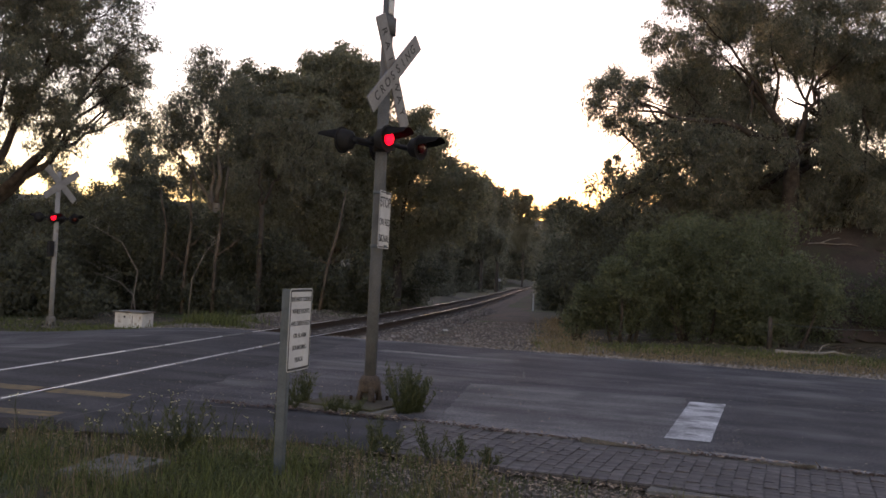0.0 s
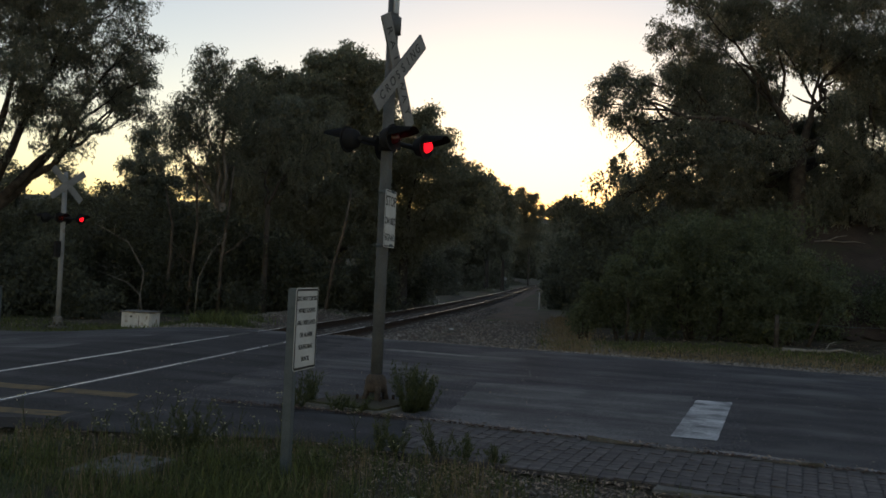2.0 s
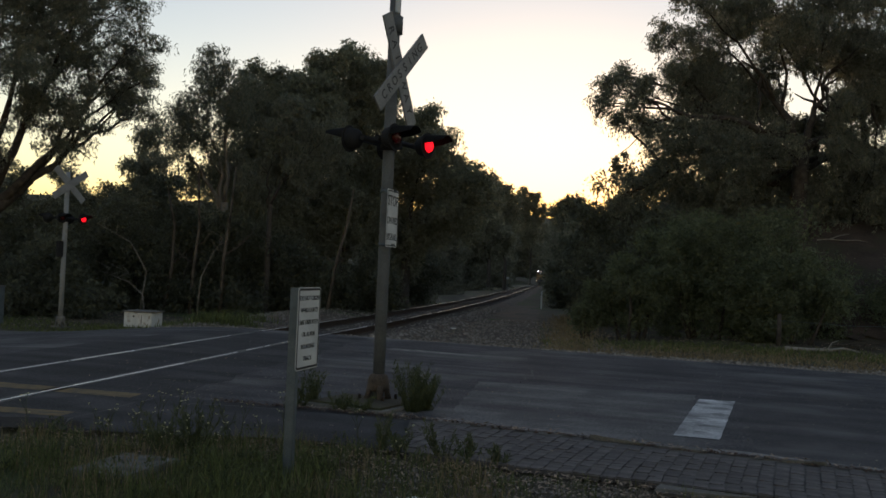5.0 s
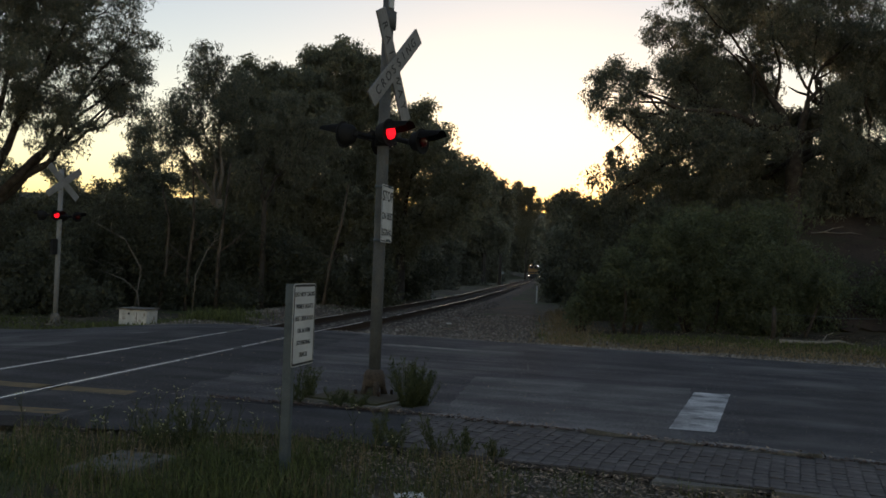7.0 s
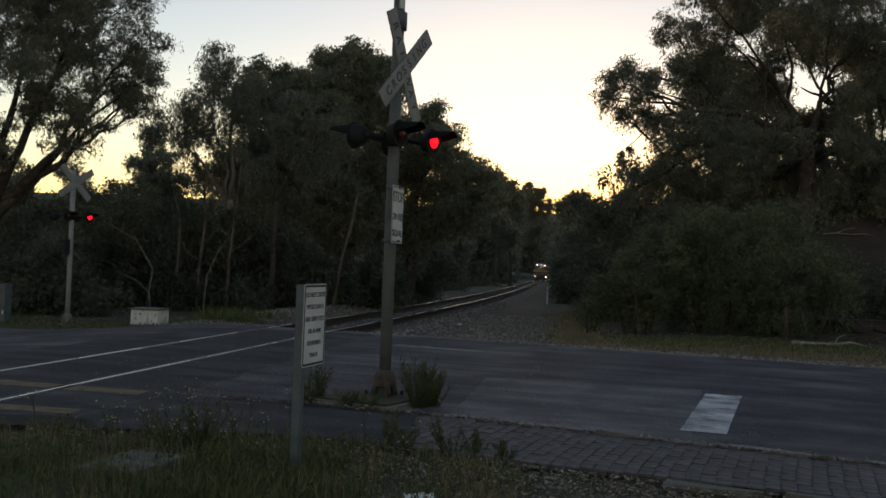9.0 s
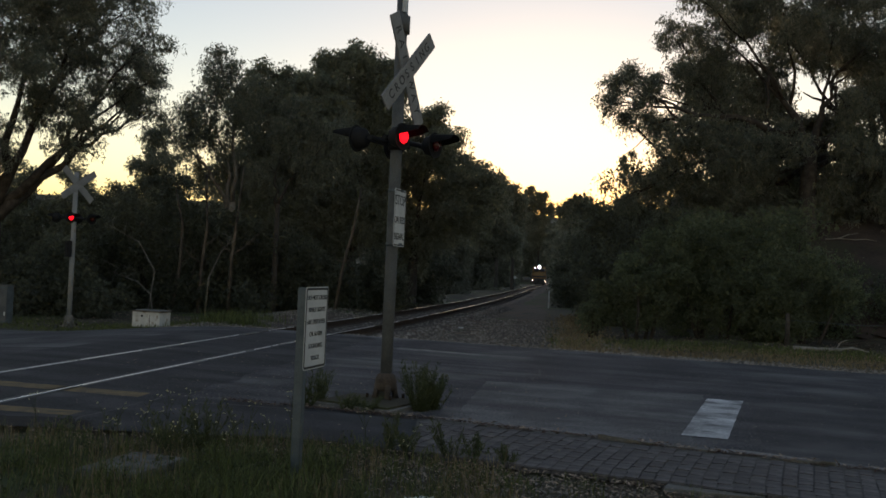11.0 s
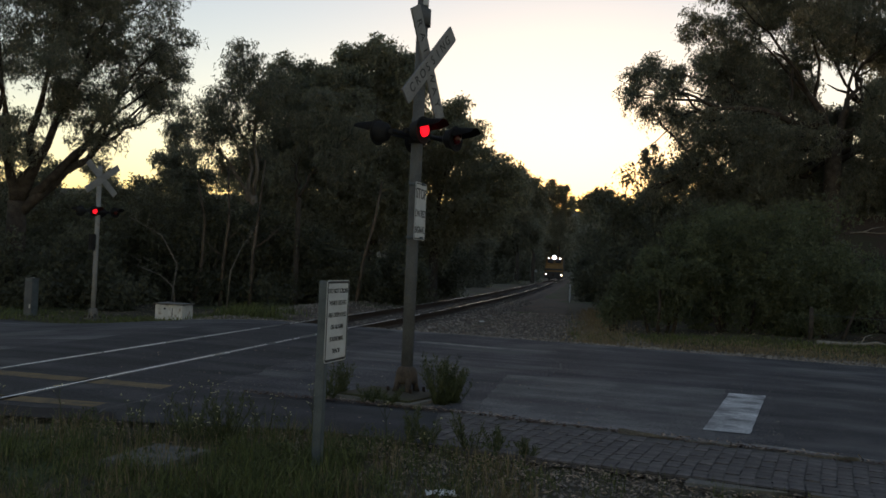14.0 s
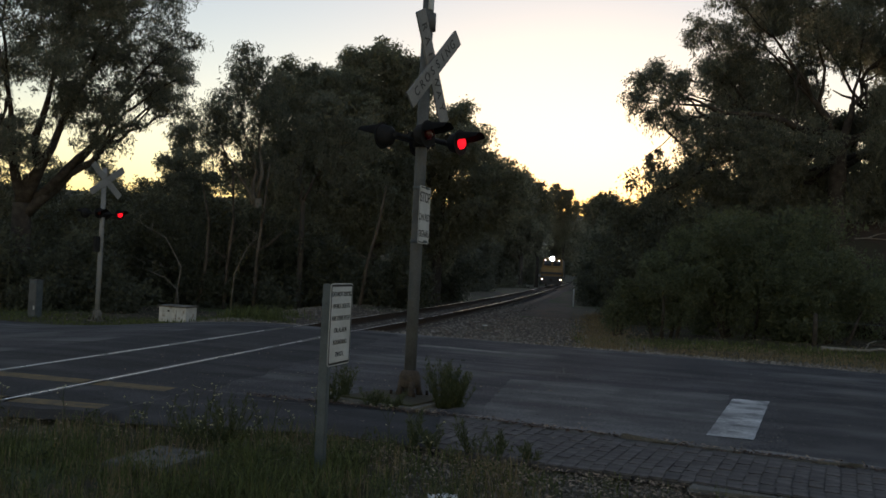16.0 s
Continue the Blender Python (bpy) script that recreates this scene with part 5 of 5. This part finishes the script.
def fallen_branches():
    rng = np.random.default_rng(8)
    root = thing("fallen_branch", "bleached fallen branch lying on the grass", "branch", place(8.5, 23.4, 0.0))
    part("branch", tube([(0, 0, 0.05), (0.6, 0.05, 0.03), (1.2, 0.1, 0.04), (1.55, 0.2, 0.09), (2.1, 0.25, -0.02)], [0.05, 0.045, 0.04, 0.03, 0.015], 7), DEAD_WOOD, root)
    part("twig", tube([(1.1, 0.1, 0.04), (1.3, 0.3, 0.22), (1.5, 0.35, 0.28)], [0.02, 0.014, 0.006], 5), DEAD_WOOD, root)
    root = thing("brush_pile", "low heap of dead brown sticks", "brushwood", place(10.4, 24.0, 0.0))
    for k in range(26):
        a = rng.uniform(-0.5, 0.5)
        p = np.array([rng.uniform(-0.6, 0.6), rng.uniform(-0.3, 0.3), rng.uniform(0.03, 0.25)])
        q = p + np.array([math.cos(a), math.sin(a), rng.uniform(-0.12, 0.15)]) * rng.uniform(0.4, 0.9)
        part("stick", tube([p, (p + q) / 2 + np.array([0, 0, 0.04]), q], [0.012, 0.01, 0.005], 4), BARK, root)
    # pale dead limbs standing out of the undergrowth
    for x, y, z, pts in ((-11.6, 35.5, 0.0, ((0, 0, 0), (-0.15, 0, 0.9), (-0.7, 0.1, 1.35), (-1.9, 0.2, 1.75))),
                         (-9.9, 36.5, 0.0, ((0, 0, 0), (0.1, 0, 1.6), (0.5, 0.1, 2.6), (0.9, 0.2, 3.2))),
                         (-12.0, 36.0, 0.0, ((0, 0, 0), (0.2, 0, 1.8), (-0.5, 0.1, 2.9), (-1.9, 0.2, 3.6)))):
        root = thing("dead_branch", "pale bare branch rising from the undergrowth", "branch", place(x, y, -0.1))
        c = [np.array(p, dtype=float) for p in pts]
        part("branch", tube(c, [0.03, 0.026, 0.02, 0.007], 6), PALE_BARK, root)
        for k in range(3):
            s = c[2] + (c[3] - c[2]) * rng.uniform(0, 0.8)
            part("twig", tube([s, s + np.array([rng.normal() * 0.2, 0, 0.2]), s + np.array([rng.normal() * 0.4, 0, 0.5])], [0.014, 0.01, 0.004], 4), DEAD_WOOD, root)
    # bare leaning trunks at the edge of the wood
    for pts, forks in ((((-10.95, 38.3, -1.0), (-10.9, 38.3, 1.0), (-10.75, 38.4, 3.0), (-10.9, 38.5, 5.2)), ((-0.9, 2.4), (0.7, 3.1))),
                       (((-9.65, 38.2, -1.0), (-9.6, 38.2, 1.6), (-9.45, 38.3, 3.4), (-9.3, 38.4, 5.6)), ((0.9, 1.5), (1.3, 1.1), (-0.6, 2.9))),
                       (((-5.3, 39.3, -0.9), (-5.0, 39.3, 1.5), (-4.6, 39.4, 3.2), (-4.35, 39.5, 5.0)), ((0.5, 1.6), (-0.5, 2.5))),
                       (((-12.2, 38.6, -1.0), (-11.9, 38.6, 1.2), (-11.9, 38.7, 3.0), (-12.3, 38.8, 4.6)), ((0.7, 2.2),))):
        base = np.array(pts[0]) + np.array([0, 1.0, 0])
        root = thing("bare_trunk", "slim pale brown trunk leaning at the edge of the wood", "tree trunk", pose(*base), "bare trunks")
        c = [np.array(p) - np.array(pts[0]) for p in pts]
        part("trunk", tube(c, [0.085, 0.07, 0.055, 0.03], 8), BROWN_BARK, root)
        for reach, z in forks:
            f = (z - c[1][2]) / (c[3][2] - c[1][2])
            a = c[1] + (c[3] - c[1]) * max(0.05, f)
            e = a + np.array([reach, -0.1, abs(reach) * 0.9])
            part("limb", tube([a, (a + e) / 2 + np.array([0.05 * reach, 0, -0.1]), e], [0.035, 0.024, 0.008], 6), BROWN_BARK, root)
    # slab in the grass and a scrap of paper
    root = thing("concrete_cover", "weathered concrete cover slab sunk in grass", "concrete slab", place(-2.43, 7.15, -0.045, -16))
    part("slab", box(0.52, 0.72, 0.09, 0, 0, 0.02, 0.012), CONCRETE, root)
    own = bmesh.new()
    bmesh.ops.create_grid(own, x_segments=7, y_segments=5, size=0.5)
    for v in own.verts:
        v.co = Vector((v.co.x * 0.2, v.co.y * 0.13, 0.035 + rng.uniform(0, 0.03)))
    bmesh.ops.solidify(own, geom=own.faces[:], thickness=0.001)
    me = bpy.data.meshes.new("paper_scrap")
    own.to_mesh(me)
    own.free()
    me.materials.append(BRIGHT_PAPER)
    tagged(link("paper_scrap", me, None, "", place(-0.18, 6.22, 0.02, 10)), "crumpled scrap of white paper on the verge", "paper scrap")


def fence():
    root = thing("wire_fence", "old fence of dark wooden posts and one slack wire", "fence", place(8.96, 25.2, 0.0))
    z0 = float(land(8.96, 25.2))
    tops = []
    for x, y in ((8.96, 25.2), (12.3, 24.3), (15.6, 23.4), (18.9, 22.5)):
        z = float(land(x, y)) - z0
        part("post", tube([(x - 8.96, y - 25.2, z - 0.2), (x - 8.94, y - 25.2, z + 0.4), (x - 8.95, y - 25.21, z + 0.85)], [0.07, 0.065, 0.055], 8), BARK, root)
        tops.append(Vector((x - 8.96, y - 25.27, z + 0.68)))
    for p, q in zip(tops, tops[1:]):
        part("wire", tube([p, (p + q) / 2 - Vector((0, 0, 0.05)), q], [0.006, 0.006, 0.006], 5), GALV, root)
    root = thing("fallen_branch", "pale forked dead branch lying on the bare bank", "branch", place(14.0, 35.6, 0.12))
    part("branch", tube([(0, 0, 0.0), (0.5, 0.0, 0.05), (1.1, 0.0, 0.02), (1.5, -0.05, 0.06), (1.9, -0.1, 0.0)], [0.03, 0.028, 0.024, 0.018, 0.008], 7), PALE_BARK, root)
    part("twig", tube([(0.5, 0.0, 0.05), (0.8, -0.1, 0.2), (1.2, -0.1, 0.28)], [0.03, 0.02, 0.008], 5), DEAD_WOOD, root)


fence()
cable_box()
cabinet()
markers()
fallen_branches()


def hanging_twig():
    """The bare twig that hangs from the outermost bough of the roadside gum."""
    rng = np.random.default_rng(12)
    root = thing("hanging_twig", "thin drooping twig with a few leaves hanging from a gum bough", "twig", pose(7.15, 35.6, 8.35))
    part("twig", tube([(0, 0, 0.3), (0.06, 0, 0.0), (0.05, 0, -0.7), (-0.1, 0, -1.3), (-0.5, 0, -1.75), (-0.95, 0, -2.1)], [0.04, 0.035, 0.03, 0.026, 0.02, 0.01], 5), BARK, root)
    tips = [(-0.95, 0, -2.2), (-1.05, 0, -2.45), (-0.85, 0, -2.5), (-0.6, 0, -2.0), (-0.95, 0, -2.75)]
    link("foliage", quads("foliage", leaf_cloud(np.array(tips), 60, 0.13, 0.2, 0.03, rng, 1.2, 1.0), GUM_LEAF), root)


hanging_twig()


# ---- the train ----
def locomotive():
    root = thing("locomotive", "yellow and dark diesel locomotive with bright headlights on the line", "locomotive", pose(0, 0, 0))
    def bar(name, sx, sy, sz, cx, cy, cz, mat, bevel=0.03, parent=root, label=""):
        return part(name, box(sx, sy, sz, cx, cy, cz, bevel), mat, parent, label)
    bar("underframe", 2.7, 17.4, 0.32, 0, 8.9, 1.22, LOCO_DARK)
    bar("pilot", 2.75, 0.25, 0.75, 0, 0.22, 0.72, LOCO_DARK, 0.05, root, "dark front plate")
    own = box(2.6, 2.2, 1.3, 0, 1.35, 1.9, 0.12)
    for v in own.verts:
        if v.co.y < 1.0 and v.co.z > 2.1:
            v.co.y += 0.45
    part("nose", own, LOCO_YELLOW, root, "sloping yellow nose")
    own = box(2.9, 2.6, 2.45, 0, 3.2, 2.5, 0.14)
    for v in own.verts:
        if v.co.z > 3.2:
            v.co.x *= 0.86
            v.co.y += 0.35 if v.co.y < 3 else 0
    cab = part("cab", own, LOCO_YELLOW, root, "yellow cab with dark windscreen")
    bar("stripe", 2.62, 0.02, 0.25, 0, 0.235, 1.75, LOCO_DARK, 0.004)
    for sx in (-0.58, 0.58):
        part("windscreen", box(0.95, 0.03, 0.62, sx, 1.97, 3.02, 0.01, None, Matrix.Rotation(radians(-14), 4, "X")), GLASS_DARK, cab)
    bar("hood", 2.5, 12.6, 2.3, 0, 10.9, 2.45, LOCO_DARK, 0.15, root, "dark engine hood")
    bar("roof_equipment", 1.6, 3.2, 0.25, 0, 12, 3.65, LOCO_DARK)
    bar("fuel_tank", 2.5, 4.2, 0.8, 0, 9.0, 0.72, LOCO_DARK, 0.15)
    part("coupler", box(0.3, 0.7, 0.3, 0, -0.1, 0.9, 0.06), RUST, root)
    part("lamp_case", box(0.78, 0.4, 0.42, 0, 2.05, 3.6, 0.08), LOCO_DARK, root)
    for sx in (-1.16, 1.16):
        part("ditch_light", tube([(sx, 0.16, 0.95), (sx, 0.02, 0.95)], [0.07, 0.07], 14), DITCH, root, "warm ditch light")
        part("marker_light", tube([(sx * 0.76, 1.9, 3.44), (sx * 0.76, 1.78, 3.44)], [0.055, 0.055], 12), MARKER_LIGHT, root, "small white marker light")
        part("handrail", tube([(sx * 1.15, 0.3, 1.4), (sx * 1.15, 0.3, 2.4)], [0.025, 0.025], 6), LOCO_YELLOW, root)
    for yy in (3.6, 14.4):
        bogie = bar("bogie", 2.1, 3.9, 0.45, 0, yy, 0.72, LOCO_DARK, 0.06)
        for wy in (-1.6, 0, 1.6):
            for sx in (-0.75, 0.75):
                part("wheel", tube([(sx - 0.06, yy + wy, 0.5), (sx + 0.06, yy + wy, 0.5)], [0.48, 0.46], 20), RUST, bogie)
    lamp = part("headlight", tube([(0, 0.006, 0), (0, 0.001, 0)], [0.24, 0.24], 20), HEADLIGHT, root, "bright white headlight", pose(0, 1.8, 3.62))
    own = bmesh.new()
    own.from_mesh(lamp.data)
    me = lamp.data
    n0 = len(me.polygons)
    own = join(own, tube([(0, 0.012, 0), (0, 0.008, 0)], [0.24, 0.24], 20))
    own.to_mesh(me)
    own.free()
    me.materials.append(GLASS_DARK)
    for p in me.polygons:
        p.material_index = 0 if p.center.y < 0.0065 else 1
    return root, lamp


LOCO, LOCO_HEADLIGHT = locomotive()


# ---- pavers, the pieces last ----
def piece_tint(m, low, high):
    """Lets the brightness of a material vary from piece to piece."""
    n, l = m.node_tree.nodes, m.node_tree.links
    b = n["Principled BSDF"]
    colour = b.inputs["Base Color"].links[0].from_socket
    info, rg, vm = n.new("ShaderNodeObjectInfo"), n.new("ShaderNodeMapRange"), n.new("ShaderNodeVectorMath")
    rg.inputs["To Min"].default_value, rg.inputs["To Max"].default_value = low, high
    vm.operation = "SCALE"
    l.new(info.outputs["Random"], rg.inputs["Value"])
    l.new(colour, vm.inputs[0])
    l.new(rg.outputs["Result"], vm.inputs["Scale"])
    l.new(vm.outputs["Vector"], b.inputs["Base Color"])


piece_tint(PAVER, 0.8, 1.14)


def pavers():
    bed = sheet("paver_bed", -0.35, 9.0, lambda x: path_edge(x) - 0.02, lambda x: near_edge(x) - 0.01, JOINT, ROAD_Z + 0.009, "dark sandy bed of the brick footpath", "footpath", 8, 0.25)
    meshes = []
    rng = np.random.default_rng(2)
    for k in range(5):
        bm = box(0.113, 0.228, 0.05, 0, 0, 0, 0.005)
        for v in bm.verts:
            v.co += Vector(rng.normal(size=3) * 0.0015)
        me = bpy.data.meshes.new("brick")
        bm.to_mesh(me)
        bm.free()
        me.materials.append(PAVER)
        meshes.append(me)
    rest = []
    head = math.atan(-0.385)
    c, s = math.cos(head), math.sin(head)
    count = 0
    for i in range(66):
        for j in range(9):
            a, b = 0.118 * i, -0.26 - 0.236 * j + (0.118 if i % 2 else 0.0)
            x, y = -0.15 + a * c - b * s, 9.86 + a * s + b * c
            if y < float(path_edge(x)) + 0.24 or y > float(near_edge(x)) - 0.2 or x < -0.3 or x > 6.5:
                continue
            m = pose(x, y, float(land(x, y)) + ROAD_Z - 0.01 + rng.uniform(-0.004, 0.005), rng.normal() * 0.6, rng.normal() * 0.6, math.degrees(head) + rng.normal() * 0.5)
            if count < 300:
                link("brick", meshes[rng.integers(5)], bed, "", m)
                count += 1
            else:
                rest.append(m)
    for i in range(66):
        x = -0.2 + 0.12 * i * c
        y = float(path_edge(x)) + 0.12
        m = pose(x, y, float(land(x, y)) + ROAD_Z - 0.008 + rng.uniform(-0.004, 0.004), rng.normal() * 0.8, rng.normal() * 0.8, -19 + rng.normal() * 0.8)
        rest.append(m) if x > 4 else link("brick", meshes[rng.integers(5)], bed, "", m)
    if rest:
        V, Fc = [], []
        src = meshes[0]
        for m in rest:
            o = len(V)
            V += [m @ v.co for v in src.vertices]
            Fc += [[o + q for q in p.vertices] for p in src.polygons]
        ob = link("bricks_beyond", mesh_from("bricks_beyond", V, Fc, PAVER), bed)
        ob["kind"] = "stuff"


pavers()


def motions():
    """Flashing lamps: each lens disc turns over when its lamp goes on or off."""
    period = 1.378
    for lens, k in LAMPS:
        rows = []
        state = 0 if k == 0 else 180
        rows.append((0.0, pose(0, 0, 0, 0, 0, state)))
        ang = state
        e = 0.55
        while e < 16.0:
            for j in range(4):
                rows.append((e + j / 30, pose(0, 0, 0, 0, 0, ang + 60 * j)))
            ang += 180
            e += period / 2
        rows.append((16.0, pose(0, 0, 0, 0, 0, ang)))
        walk(lens, rows)
    # the train comes down the line at an even 12 m/s, its headlight lit from about 10 s
    rows = []
    for k in range(33):
        t = k * 0.5
        y = 119 + 12 * (16 - t)
        h = math.degrees(math.atan2(float(line_x(y + 14) - line_x(y + 2)), 12.0))
        rows.append((t, pose(float(line_x(y)), y, float(rail_z(y)) + 0.03, 0, 0, -h)))
    walk(LOCO, rows)
    rows = [(0.0, pose(0, 1.8, 3.62, 0, 0, 180)), (10.0, pose(0, 1.8, 3.62, 0, 0, 180)), (10.1, pose(0, 1.8, 3.62, 0, 0, 120)),
            (10.2, pose(0, 1.8, 3.62, 0, 0, 60)), (10.3, pose(0, 1.8, 3.62, 0, 0, 0)), (16.0, pose(0, 1.8, 3.62, 0, 0, 0))]
    walk(LOCO_HEADLIGHT, rows)


motions()
